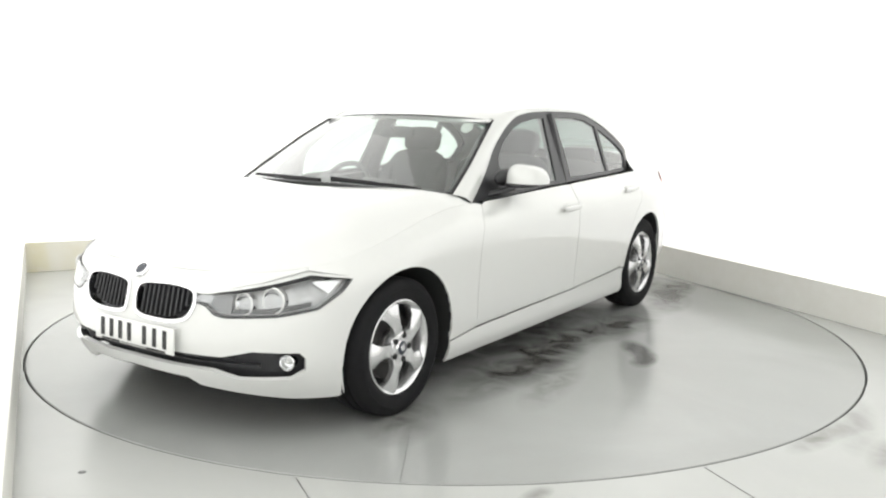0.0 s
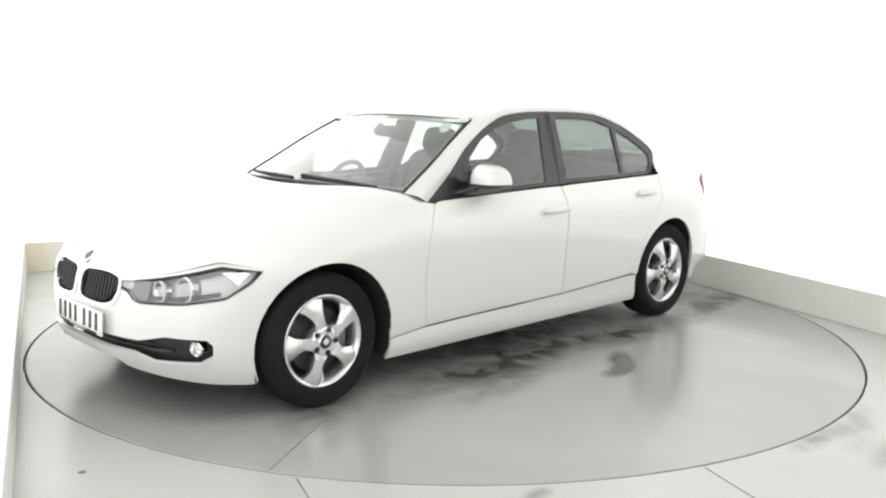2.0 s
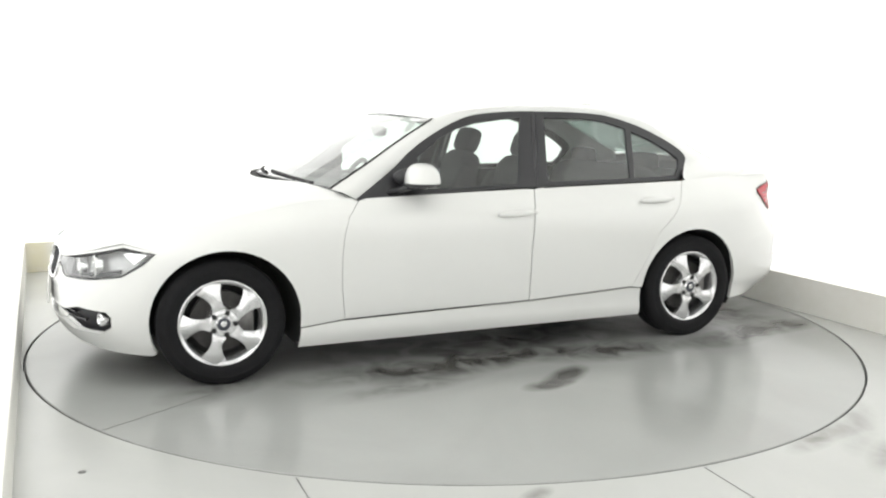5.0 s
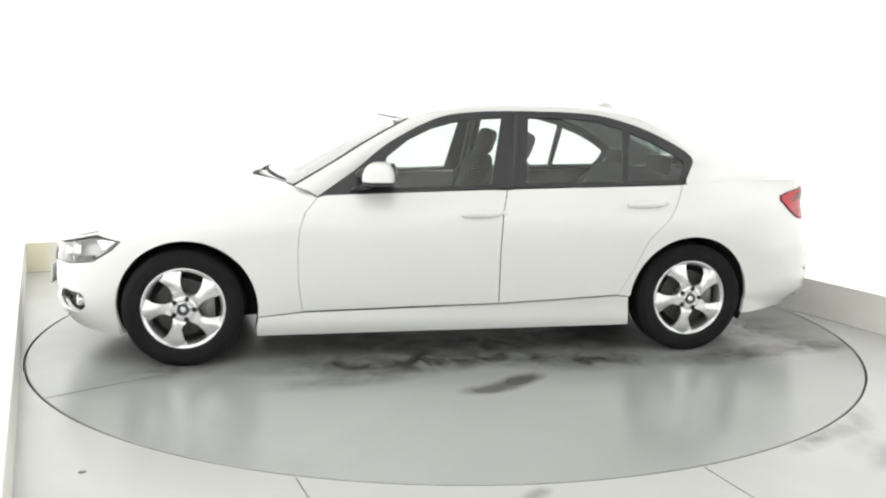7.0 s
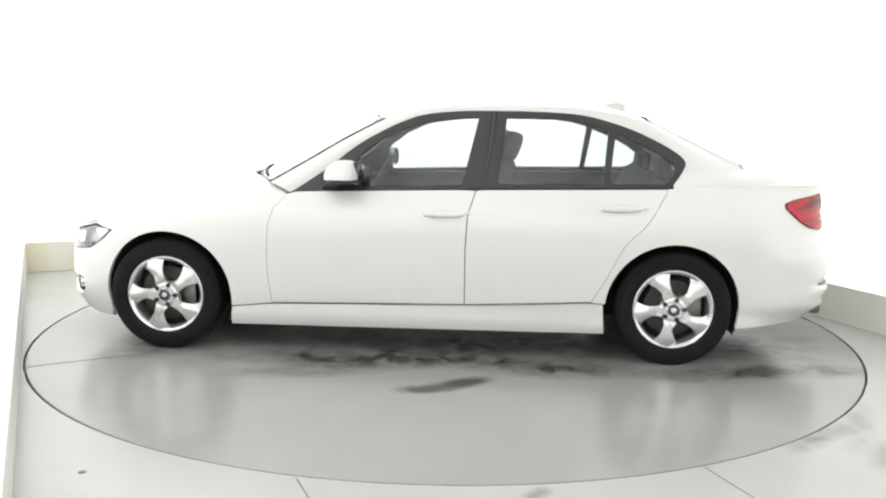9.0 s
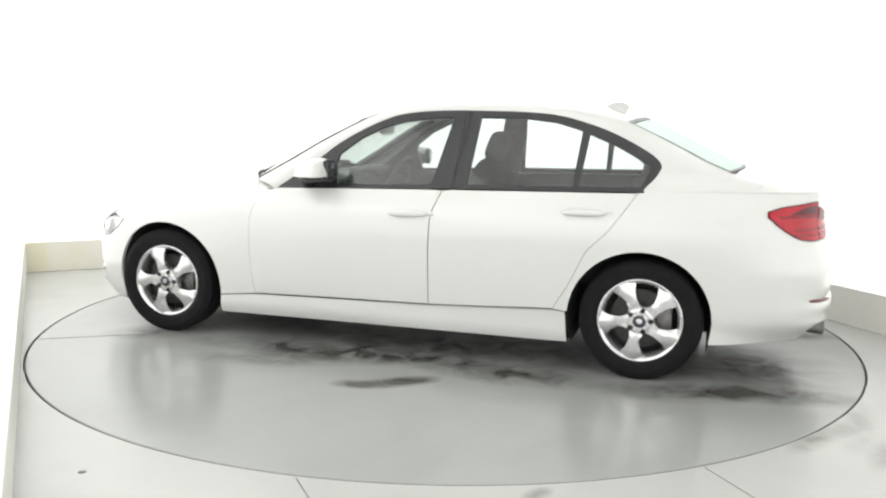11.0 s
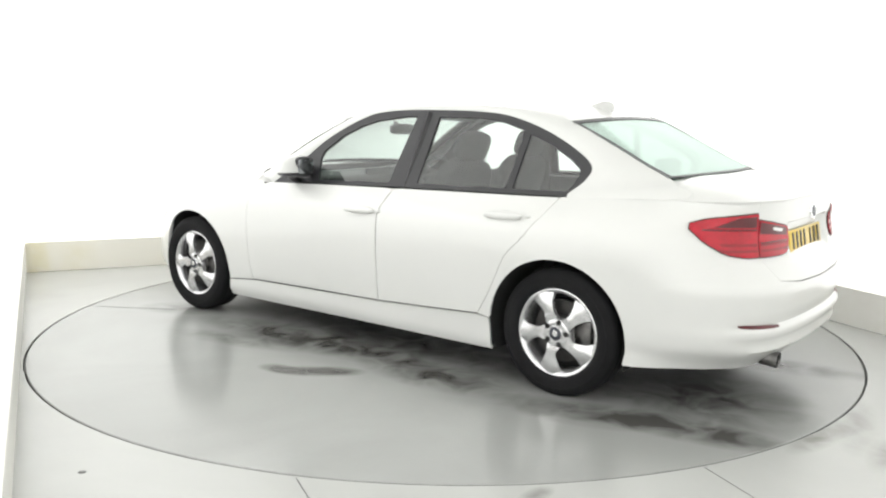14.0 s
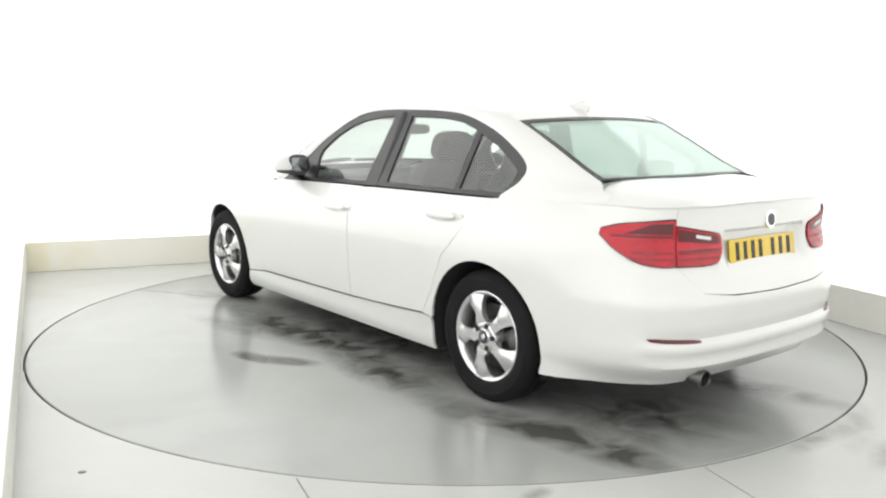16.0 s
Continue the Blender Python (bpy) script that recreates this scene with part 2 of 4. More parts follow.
def sheet(poly, fn, away, cell=0.04, rim=0.012, holes=()):
    """A panel of any outline, with holes, on a curved surface fn(a, b), its edges folded inwards. away: a point on its inner side."""
    loops = [resampled([tuple(p) for p in l], cell) for l in (poly, *holes)]
    pts, edges = [], []
    for l in loops:
        n0 = len(pts)
        pts += l
        edges += [(n0 + k, n0 + (k + 1) % len(l)) for k in range(len(l))]
    a, b = np.array(loops[0]).min(0), np.array(loops[0]).max(0)
    grid = np.array([(i * cell, j * cell) for i in range(math.floor(a[0] / cell), math.ceil(b[0] / cell) + 1) for j in range(math.floor(a[1] / cell), math.ceil(b[1] / cell) + 1)])
    keep = inside(grid, loops[0]) & clear_of(grid, loops[0], cell * 0.4)
    for l in loops[1:]:
        keep &= ~inside(grid, l) & clear_of(grid, l, cell * 0.4)
    pts = [Vector(p) for p in pts] + [Vector(p) for p in grid[keep]]
    vs, _, tris, *_ = delaunay_2d_cdt(pts, edges, [], 0, 1e-6)
    mids = np.array([[sum(vs[i][k] for i in t) / 3 for k in (0, 1)] for t in tris])
    good = inside(mids, loops[0])
    for l in loops[1:]:
        good &= ~inside(mids, l)
    bm = bmesh.new()
    made = [bm.verts.new(fn(v[0], v[1])) for v in vs]
    for t, ok in zip(tris, good):
        if ok:
            bm.faces.new([made[i] for i in t])
    for v in made:
        if not v.link_faces:
            bm.verts.remove(v)
    bm.normal_update()
    bmesh.ops.recalc_face_normals(bm, faces=bm.faces)
    away = Vector(away)
    if sum(f.normal.dot(f.calc_center_median() - away) * f.calc_area() for f in bm.faces) < 0:
        bmesh.ops.reverse_faces(bm, faces=bm.faces)
    bm.normal_update()
    if rim:
        normal = {v: v.normal.copy() for v in bm.verts}
        edge = [e for e in bm.edges if len(e.link_faces) == 1]
        ends = {v for e in edge for v in e.verts}
        low = {v: bm.verts.new(v.co - normal[v] * rim) for v in ends}
        for e in edge:
            a, b = e.verts
            lp = e.link_faces[0]
            order = [l.vert for l in lp.loops]
            if order[(order.index(a) + 1) % len(order)] == b:
                a, b = b, a
            f = bm.faces.new((a, b, low[b], low[a]))
            e.smooth = False
    return bm


def mirrored(bm):
    m = bm.copy()
    bmesh.ops.scale(m, vec=(1, -1, 1), verts=m.verts)
    bmesh.ops.reverse_faces(m, faces=m.faces)
    return m


def both(name, bm, mat, parent, label=""):
    """A part and its twin on the other side of the car."""
    twin = mirrored(bm)
    return part(name, bm, mat, parent, label), part(name, twin, mat, parent, label)
# ---- the studio ----
def slab(name, u0, u1, v0, v1, z0, z1, mat, kind="structure", label="", bevel=0.0):
    ob = part(name, box(u0, u1, v0, v1, z0, z1, bevel), mat, smooth=False, at=ROOM)
    return tagged(ob, label=label, kind=kind)


RING = 2.460
DISC = 2.449


def floor_with_pit():
    """The studio floor, with a round opening for the turntable."""
    bm = bmesh.new()
    n = 192
    inner, low, outer = [], [], []
    for i in range(n):
        a = 2 * math.pi * i / n
        c, s = math.cos(a), math.sin(a)
        inner.append(bm.verts.new((RING * c, RING * s, 0)))
        low.append(bm.verts.new((RING * c, RING * s, -0.06)))
        k = min((U1 + 0.1) / abs(c) if abs(c) > 1e-6 else 99, ((V1 + 0.1) if s > 0 else -(V0 - 0.1)) / abs(s) if abs(s) > 1e-6 else 99)
        outer.append(bm.verts.new((k * c, k * s, 0)))
    for i in range(n):
        j = (i + 1) % n
        bm.faces.new((inner[i], outer[i], outer[j], inner[j]))
        bm.faces.new((inner[j], low[j], low[i], inner[i]))
    pit = bm.faces.new(low)
    return bm


M_FLOOR = floor_paint("grey_floor_paint", (0.58, 0.59, 0.57), (0.22, 0.22, 0.20), ((0.66, -2.40, 0.30, 0.09, 20, 0.6), (0.78, -2.66, 0.28, 0.09, 30, 0.55), (-0.76, -2.43, 0.10, 0.05, 25, 0.8), (0.95, -2.35, 0.45, 0.10, 40, 0.45)))
M_TABLE = floor_paint("turntable_paint", (0.455, 0.465, 0.45), (0.085, 0.083, 0.078), (
    # the last two of this row mix dirt with painted shade along the sill
    (-0.13, 1.26, 0.27, 0.10, 36, 1.0), (0.06, 1.36, 0.14, 0.08, 10, 0.7), (0.40, 0.86, 0.95, 0.22, 2, 0.8), (-0.65, 0.93, 0.55, 0.22, 0, 0.75),
    (-1.92, 0.83, 0.60, 0.16, 6, 0.8), (-1.45, 0.95, 0.45, 0.18, 10, 0.5), (1.55, 0.80, 0.40, 0.20, 30, 0.5),
    # the first two here are shade below the car, painted into the colour
    (-0.15, 0.50, 1.55, 0.48, 0, 0.55), (-1.85, 0.35, 0.60, 0.55, 0, 0.55), (-2.0, -0.45, 0.5, 0.16, 10, 0.7), (0.65, 1.12, 0.55, 0.14, 12, 0.35)), 0.2)
tagged(part("floor", floor_with_pit(), M_FLOOR, smooth=False, at=ROOM), "glossy light grey painted floor with faint scuffs", kind="structure")
M_STAINED = floor_paint("stained_cream_board", (0.86, 0.85, 0.82), (0.76, 0.70, 0.46), ((-2.40, 2.74, 0.16, 0.4, 0, 0.5), (-2.1, 2.74, 0.2, 0.4, 0, 0.2)), 0.45)
W = 0.15
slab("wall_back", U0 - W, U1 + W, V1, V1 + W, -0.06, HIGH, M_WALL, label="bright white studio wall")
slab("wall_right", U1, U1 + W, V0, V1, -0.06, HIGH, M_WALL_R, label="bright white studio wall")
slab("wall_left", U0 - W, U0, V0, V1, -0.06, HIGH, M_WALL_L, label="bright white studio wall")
# unseen wall behind the camera; its glow is added as fill
slab("wall_front", U0 - W, U1 + W, V0 - W, V0, -0.06, HIGH, M_WALL_F, label="unseen white studio wall with an added faint glow")
slab("ceiling", U0 - W, U1 + W, V0 - W, V1 + W, HIGH, HIGH + 0.1, M_CEIL, label="plain white ceiling")
slab("baseboard_back", U0 + 0.022, U1 - 0.022, V1 - 0.02, V1 - 0.001, 0.001, 0.247, M_STAINED, label="tall cream board with a yellowish stain", bevel=0.003)
slab("baseboard_right", U1 - 0.02, U1 - 0.001, V0 + 0.01, V1 - 0.001, 0.001, 0.247, M_SKIRT, label="tall cream board along the wall", bevel=0.003)
slab("baseboard_left", U0 + 0.001, U0 + 0.02, V0 + 0.01, V1 - 0.001, 0.001, 0.247, M_SKIRT, label="tall cream board along the wall", bevel=0.003)


def seam(name, x0, y0, x1, y1, mat, wide=0.0035, parent=None):
    d = Vector((x1 - x0, y1 - y0))
    ob = part(name, box(0, d.length, -wide / 2, wide / 2, 0.0005, 0.0022), mat, parent, smooth=False, at=pose(x0, y0, 0, 0, 0, math.degrees(math.atan2(d.y, d.x))))
    return ob


M_SEAM = material("dark_joint", (0.2, 0.2, 0.195), 0.6, grain=0.4, scale=6)
for s, wide in (((-0.544, -2.42, -0.40, -2.75), .0035), ((1.02, -2.25, 1.16, -2.62), .0015)):
    tagged(seam("floor_trim", *s, M_SEAM, wide), "thin dark joint in the painted floor", kind="structure")
tagged(part("floor_scuff", lathe([(0.0005, 0.0016), (0.013, 0.0016), (0.016, 0.0003)], 9), M_SEAM, at=pose(-1.353, -2.396, 0, 90, 0, 0)), "small dark scuff on the grey floor", kind="structure")


def turntable():
    bm = bmesh.new()
    n, rows = 192, []
    for r, z in ((DISC - 0.004, 0.0), (DISC, -0.004), (DISC, -0.03)):
        rows.append([bm.verts.new((r * math.cos(2 * math.pi * i / n), r * math.sin(2 * math.pi * i / n), z)) for i in range(n)])
    bm.faces.new(rows[0])
    for a, b in zip(rows, rows[1:]):
        for i in range(n):
            bm.faces.new((b[i], b[(i + 1) % n], a[(i + 1) % n], a[i]))
    bm.faces.new(rows[-1][::-1])
    base = tagged(new("turntable"), "round flush turntable with worn grey paint", "turntable")
    part("disc", bm, M_TABLE, base, smooth=False)
    part("rim", lathe([(DISC + 0.0005, -0.003), (DISC + 0.003, -0.004), (DISC + 0.003, -0.025), (DISC + 0.0005, -0.026)], n, m=Matrix.Rotation(radians(90), 4, "X")), M_PIT, base, "dark steel rim")
    for s in ((1.60, 0.90, 2.13, 1.23),):
        seam("seam", *s, M_SEAM, 0.0006, base)
    return base


TABLE = turntable()
# ---- the car: x forward, y to its left, z up, from the middle of its wheelbase ----
OUTLINE = ((2.175, 0), (2.17, .16), (2.145, .33), (2.10, .48), (2.03, .615), (1.94, .715), (1.82, .78), (1.66, .825), (1.45, .853), (1.2, .865), (.8, .87), (.3, .875), (-.3, .88),
           (-.8, .885), (-1.2, .888), (-1.5, .88), (-1.8, .848), (-2.03, .80), (-2.175, .742), (-2.27, .655), (-2.328, .55), (-2.362, .42), (-2.382, .22), (-2.388, 0))


WIDE = 1.035
OUTLINE = tuple((x, y * WIDE) for x, y in OUTLINE)


def trace(points, per=24):
    """A dense smooth line through points whose ends are mirrored in y."""
    p = [Vector(q) for q in points]
    p = [Vector((p[1].x, -p[1].y))] + p + [Vector((p[-2].x, -p[-2].y))]
    out = []
    for i in range(1, len(p) - 2):
        for k in range(per):
            t = k / per
            out.append(0.5 * (2 * p[i] + (p[i + 1] - p[i - 1]) * t + (2 * p[i - 1] - 5 * p[i] + 4 * p[i + 1] - p[i + 2]) * t * t + (3 * p[i] - p[i - 1] - 3 * p[i + 1] + p[i + 2]) * t ** 3))
    return np.array([tuple(v) for v in out + [p[-2]]])


LINE = trace(OUTLINE)
ARC = np.concatenate([[0], np.cumsum(np.hypot(*np.diff(LINE, axis=0).T))])
END = float(ARC[-1])
DIRS = np.gradient(LINE, axis=0)
DIRS /= np.hypot(DIRS[:, 0], DIRS[:, 1])[:, None]


def ux(x):
    """The way round the car at which its side is at x."""
    return float(np.interp(-x, -LINE[:, 0], ARC))


def uf(y):
    """The way round the car at which its front is at y."""
    k = int(np.argmax(LINE[:, 1]))
    return math.copysign(float(np.interp(abs(y) * WIDE, LINE[:k, 1], ARC[:k])), y)


def ur(y):
    """The way round the car at which its rear is at y."""
    k = int(np.argmax(LINE[:, 1]))
    u = float(np.interp(abs(y) * WIDE, LINE[k:, 1][::-1], ARC[k:][::-1]))
    return u if y >= 0 else 2 * END - u


SIDE = cub((.14, .17, .22, .28, .32, .45, .60, .72, .79, .83, .90, .97), (-.075, -.045, -.03, -.032, -.022, -.01, 0, .006, .002, -.014, -.066, -.118))
FRONT = cub((.15, .21, .27, .32, .40, .50, .58, .66, .72), (-.085, -.045, -.012, .0, .0, -.006, -.02, -.04, -.07))
REAR = cub((.20, .25, .29, .33, .40, .44, .50, .58, .64, .72, .85, .93, .99), (-.14, -.10, -.055, -.026, -.014, -.016, -.014, -.01, -.03, -.06, -.085, -.075, -.05))
CREASE = cub((.29, .325, .355, .385, .41, .44, .48), (0, .007, -.008, .003, .010, -.009, 0))
TOP = cub((2.2, 2.12, 2.02, 1.87, 1.7, 1.5, 1.2, .9, .74, .0, -.7, -1.4, -1.8, -2.1, -2.25, -2.35), (.69, .695, .70, .715, .745, .79, .852, .898, .903, .925, .942, .958, .972, .982, .985, .99))
SHOULDER = cub((2.2, 1.9, 1.6, 1.2, .85, .6, -.5, -1.3, -1.7, -2.1, -2.3), (.035, .05, .07, .06, .02, .008, .005, .008, .035, .05, .03))


def smooth_step(a, b, x):
    t = min(max((x - a) / (b - a), 0), 1)
    return t * t * (3 - 2 * t)


def skin(u, z, off=0.0):
    """A point of the car's flank, u along it from the middle of its nose."""
    sg = 1
    if u < 0:
        sg, u = -1, -u
    if u > END:
        sg, u = -1, 2 * END - u
    x, y = float(np.interp(u, ARC, LINE[:, 0])), float(np.interp(u, ARC, LINE[:, 1]))
    dx, dy = float(np.interp(u, ARC, DIRS[:, 0])), float(np.interp(u, ARC, DIRS[:, 1]))
    f, r = 1 - smooth_step(ux(1.98), ux(1.62), u), smooth_step(ux(-1.75), ux(-2.22), u)
    o = FRONT(z) * f + REAR(z) * r + SIDE(z) * (1 - f - r)
    if .29 < z < .48:
        o += CREASE(z) * smooth_step(ux(-2.14), ux(-2.31), u)
    top = TOP(x)
    k = max(0.0, (z - (top - 0.13)) / 0.13)
    o += off - SHOULDER(x) * k * k
    return Vector((x + (dy) * o, sg * (y - dx * o), z))


def top_edge(x0, x1, n=40):
    """The upper edge of the flank between two places along the car."""
    return [skin(u, TOP(float(np.interp(u, ARC, LINE[:, 0])))) for u in np.linspace(ux(x0), ux(x1), n)]


def side(points):
    return [(ux(x), z) for x, z in points]


def belt(x0, x1, n=10, drop=0.0):
    return [(x, TOP(x) - drop) for x in np.linspace(x0, x1, n)]


CAR = tagged(new("car"), "white four-door saloon car with black window frames and silver wheels", "car")
HUB_F, HUB_R, HUB_Z, TYRE_R = 1.402, -1.410, 0.311, 0.3145
ARCH_F, ARCH_R, ARCH_Z = (1.385, .367), (-1.402, .364), .308


def arch(c, r, a0, a1, n=18):
    return [(c + r * math.cos(radians(a)), ARCH_Z + r * math.sin(radians(a))) for a in np.linspace(a0, a1, n)]


INNER = (0, 0, .5)
GAP_F = [(.705, .893), (.77, .82), (.80, .73), (.81, .62), (.81, .46), (.79, .285)]
GAP_B = [(-.33, .93), (-.29, .81), (-.28, .62), (-.28, .31)]
GAP_C = [(-1.37, .957), (-1.24, .77), (-1.13, .66), (-1.04, .47), (-.965, .345)]


def flank(name, poly, mat=M_PAINT, gap=0.002, label="", off=0.0, rim=0.012, parent=None):
    bm = sheet(inset(poly, gap) if gap else poly, lambda a, b: skin(a, b, off), INNER, rim=rim)
    return both(name, bm, mat, parent or CAR, label)


# outlines of lamps, openings and grilles on the nose (round the car, up)
LAMP_F = [(uf(.345), .610), (uf(.40), .612), (uf(.52), .631), (ux(1.87), .687), (ux(1.705), .668), (ux(1.76), .615), (ux(1.86), .555), (uf(.66), .532), (uf(.47), .522), (uf(.43), .532), (uf(.395), .562), (uf(.345), .574)]
KIDNEY = rounded([(uf(.035), .628), (uf(.028), .56), (uf(.04), .497), (uf(.23), .490), (uf(.312), .51), (uf(.343), .57), (uf(.333), .622), (uf(.23), .637)], 2)
INTAKE = [(uf(y), z) for y, z in ((0, .365), (.25, .362), (.46, .362), (.58, .392), (.72, .385), (.735, .36), (.735, .31), (.70, .275), (.52, .270), (.42, .302), (.22, .305), (0, .31))]
INTAKE = INTAKE + [(-a, b) for a, b in INTAKE[-2:0:-1]]

# bumpers
half = [(0, .265), (uf(.30), .255), (uf(.35), .222), (uf(.55), .198), (ux(1.95), .176), (ux(1.745), .158)] + side(arch(*ARCH_F, -22, 42, 8)) \
    + [(ux(1.74), .60)] + LAMP_F[5:] + LAMP_F[:3] + [(ux(1.868), .6885)] + [(ux(x), TOP(x)) for x in (1.872, 1.92, 1.96, 2.0, 2.05, 2.09, 2.12)] + [(uf(y), .691) for y in (.28, .2, .1, 0)]
whole = half + [(-a, b) for a, b in half[-2:0:-1]]
kidney_r = [(-a, b) for a, b in KIDNEY]
bumper_f = part("front_bumper", sheet(whole, skin, INNER, rim=0.02, holes=(KIDNEY, kidney_r, INTAKE)), M_PAINT, CAR)
lid = [(ur(.583), .987), (ur(.598), .93), (ur(.598), .75), (ur(.5955), .7408), (ur(.4805), .6312), (ur(.3), .612), (ur(0), .605)]
rear_half = side(arch(ARCH_R[0], ARCH_R[1], 195, 152, 6)) + [(ux(-1.95), .60), (ux(-2.13), .70), (ur(.596), .74), (ur(.48), .630), (ur(.3), .607), (END, .60)]
rear_low = [(ux(-1.765), .212), (ux(-2.0), .222), (ur(.6), .226), (ur(.3), .24), (END, .25)]
loop = rear_low + [(2 * END - a, b) for a, b in rear_low[-2::-1]] + [(2 * END - a, b) for a, b in rear_half[:-1]] + [(END, .60)] + rear_half[-2::-1]
bumper_r = part("rear_bumper", sheet(loop, skin, INNER, cell=.02, rim=0.02), M_PAINT, CAR)

# flanks
wing = side(GAP_F[::-1]) [::-1] + side([(1.02, .262)] + arch(*ARCH_F, 185, 42, 22)) + [(ux(1.74), .60), (ux(1.76), .615), (ux(1.705), .668), (ux(1.87), .687)] + [(ux(x), TOP(x)) for x in np.linspace(1.87, .75, 16)]
flank("front_wing", wing, gap=0)
door_f = flank("front_door", side(GAP_F + [(.3, .298)] + GAP_B[::-1] + belt(-.25, .66)), gap=.0025)
door_r = flank("rear_door", side(GAP_B + [(-.6, .325)] + GAP_C[::-1] + belt(-1.33, -.37)), gap=.0025)
flank("sill", side([(1.02, .258), (.79, .280), (.3, .292), (-.28, .304), (-.6, .319), (-.965, .338), (-1.03, .33), (-1.042, .165), (1.03, .15)]))
quarter = side(GAP_C + [(-1.03, .335)] + arch(ARCH_R[0], ARCH_R[1], 5, 152, 20)) + [(ux(-1.95), .60), (ux(-2.13), .70), (ur(.596), .74), (ur(.600), .75), (ur(.600), .93), (ur(.585), .985)] + side([(x, TOP(x)) for x in np.linspace(-2.22, -1.42, 12)])
flank("rear_quarter_panel", quarter, gap=0)


# bonnet, boot lid and roof as crowned fields
def crowned(edge, mid, power=2.2):
    """A height over x and y that meets an edge line (x, y, z) and a middle line."""
    e = sorted(((p[0], abs(p[1]), p[2]) for p in edge), key=lambda q: q[0])
    ex, ey, ez = (np.array([q[k] for q in e]) for k in range(3))

    def f(x, y):
        w, z0, z1 = max(float(np.interp(x, ex, ey)), 0.05), float(np.interp(x, ex, ez)), mid(x)
        return Vector((x, y, z1 - (z1 - z0) * min(abs(y) / w, 1.15) ** power))
    return f


edge_b = top_edge(2.2, .80, 70)
BONNET = crowned(edge_b, cub((.8, 1.0, 1.2, 1.5, 1.8, 1.95, 2.03, 2.08), (.985, .97, .945, .893, .82, .768, .727, .692)), 6.0)
cowl = [(1.072 - .25 * (w / .74) ** 2, w) for w in np.linspace(-.75, .75, 13)]
bonnet_poly = [(p.x, p.y) for p in edge_b[::-1]] + [(p.x, -p.y) for p in edge_b[1:]] + cowl[::1]
bonnet = part("bonnet", sheet(inset(bonnet_poly, .0006), BONNET, INNER, cell=0.05, rim=.01), M_PAINT, CAR)
edge_t = top_edge(-1.86, -2.388, 60)
DECK = crowned(edge_t, cub((-1.8, -1.95, -2.1, -2.2, -2.27, -2.308), (1.072, 1.062, 1.045, 1.028, 1.006, .989)), 4.5)
deck_poly = [(p.x, p.y) for p in edge_t] + [(p.x, -p.y) for p in edge_t[-2::-1]] + [(-1.88, -.635), (-1.852, -.605)] + [(-1.80 - .085 * (1 - (w / .57) ** 2), w) for w in np.linspace(-.57, .57, 11)] + [(-1.852, .605), (-1.88, .635)]
part("boot_deck", sheet(inset(deck_poly, -.005), DECK, INNER, cell=0.05, rim=.01), M_PAINT, CAR)
lid_loop = [(a, b) for a, b in lid] + [(2 * END - a, b) for a, b in lid[-2::-1]]


def lid_skin(a, b):
    """The flank at the boot lid, dished for the plate under an overhanging ledge."""
    p = skin(a, b)
    across = 1 - smooth_step(.275, .335, abs(p.y))
    upright = smooth_step(.69, .755, b) * (1 - smooth_step(.858, .872, b))
    return skin(a, b, -.042 * across * upright)


boot_lid = part("boot_lid", sheet(lid_loop, lid_skin, INNER, cell=.02, rim=.012), M_PAINT, CAR)

# greenhouse: the rim of the side windows and the edges of roof, windscreen and rear window
def pane_y(x, z):
    return .780 - .405 * (z - .93) - .025 * ((x + .35) / 1.05) ** 2


RIM = tuple((x, pane_y(x, z) + .004, z) for x, z in ((.70, .893), (.50, 1.03), (.35, 1.15), (.20, 1.24), (.07, 1.30), (-.05, 1.335), (-.27, 1.355), (-.59, 1.357), (-.75, 1.353), (-.91, 1.34),
            (-1.07, 1.302), (-1.23, 1.245), (-1.40, 1.158), (-1.468, 1.095), (-1.442, 1.03))) + tuple(tuple(skin(ux(x), TOP(x))) for x in (-1.40, -1.62, -1.87)) + (tuple(skin(ux(-1.97), TOP(-1.97)) - Vector((0, .004, .006))),)
RAIL = ((.825, .714, .945), (.61, .675, 1.07), (.42, .63, 1.185), (.20, .572, 1.303), (.05, .558, 1.352), (-.08, .55, 1.375), (-.27, .545, 1.39), (-.59, .54, 1.395), (-.75, .538, 1.391), (-.91, .536, 1.381),
        (-1.1, .532, 1.355), (-1.27, .534, 1.312), (-1.50, .535, 1.205), (-1.68, .540, 1.115), (-1.81, .550, 1.060), (-1.845, .575, 1.047), (-1.865, .592, 1.04), (-1.885, .615, 1.03), (-1.97, .64, 1.008))
RAIL = tuple((x, y * WIDE, z) for x, y, z in RAIL)


def along(points, n):
    """Resamples a line in space smoothly, n steps to each stretch."""
    p = [Vector(q) for q in points]
    p = [2 * p[0] - p[1]] + p + [2 * p[-1] - p[-2]]
    out = []
    for i in range(1, len(p) - 2):
        for k in range(n):
            t = k / n
            out.append(0.5 * (2 * p[i] + (p[i + 1] - p[i - 1]) * t + (2 * p[i - 1] - 5 * p[i] + 4 * p[i + 1] - p[i + 2]) * t * t + (3 * p[i] - p[i - 1] - 3 * p[i + 1] + p[i + 2]) * t ** 3))
    return out + [p[-2]]


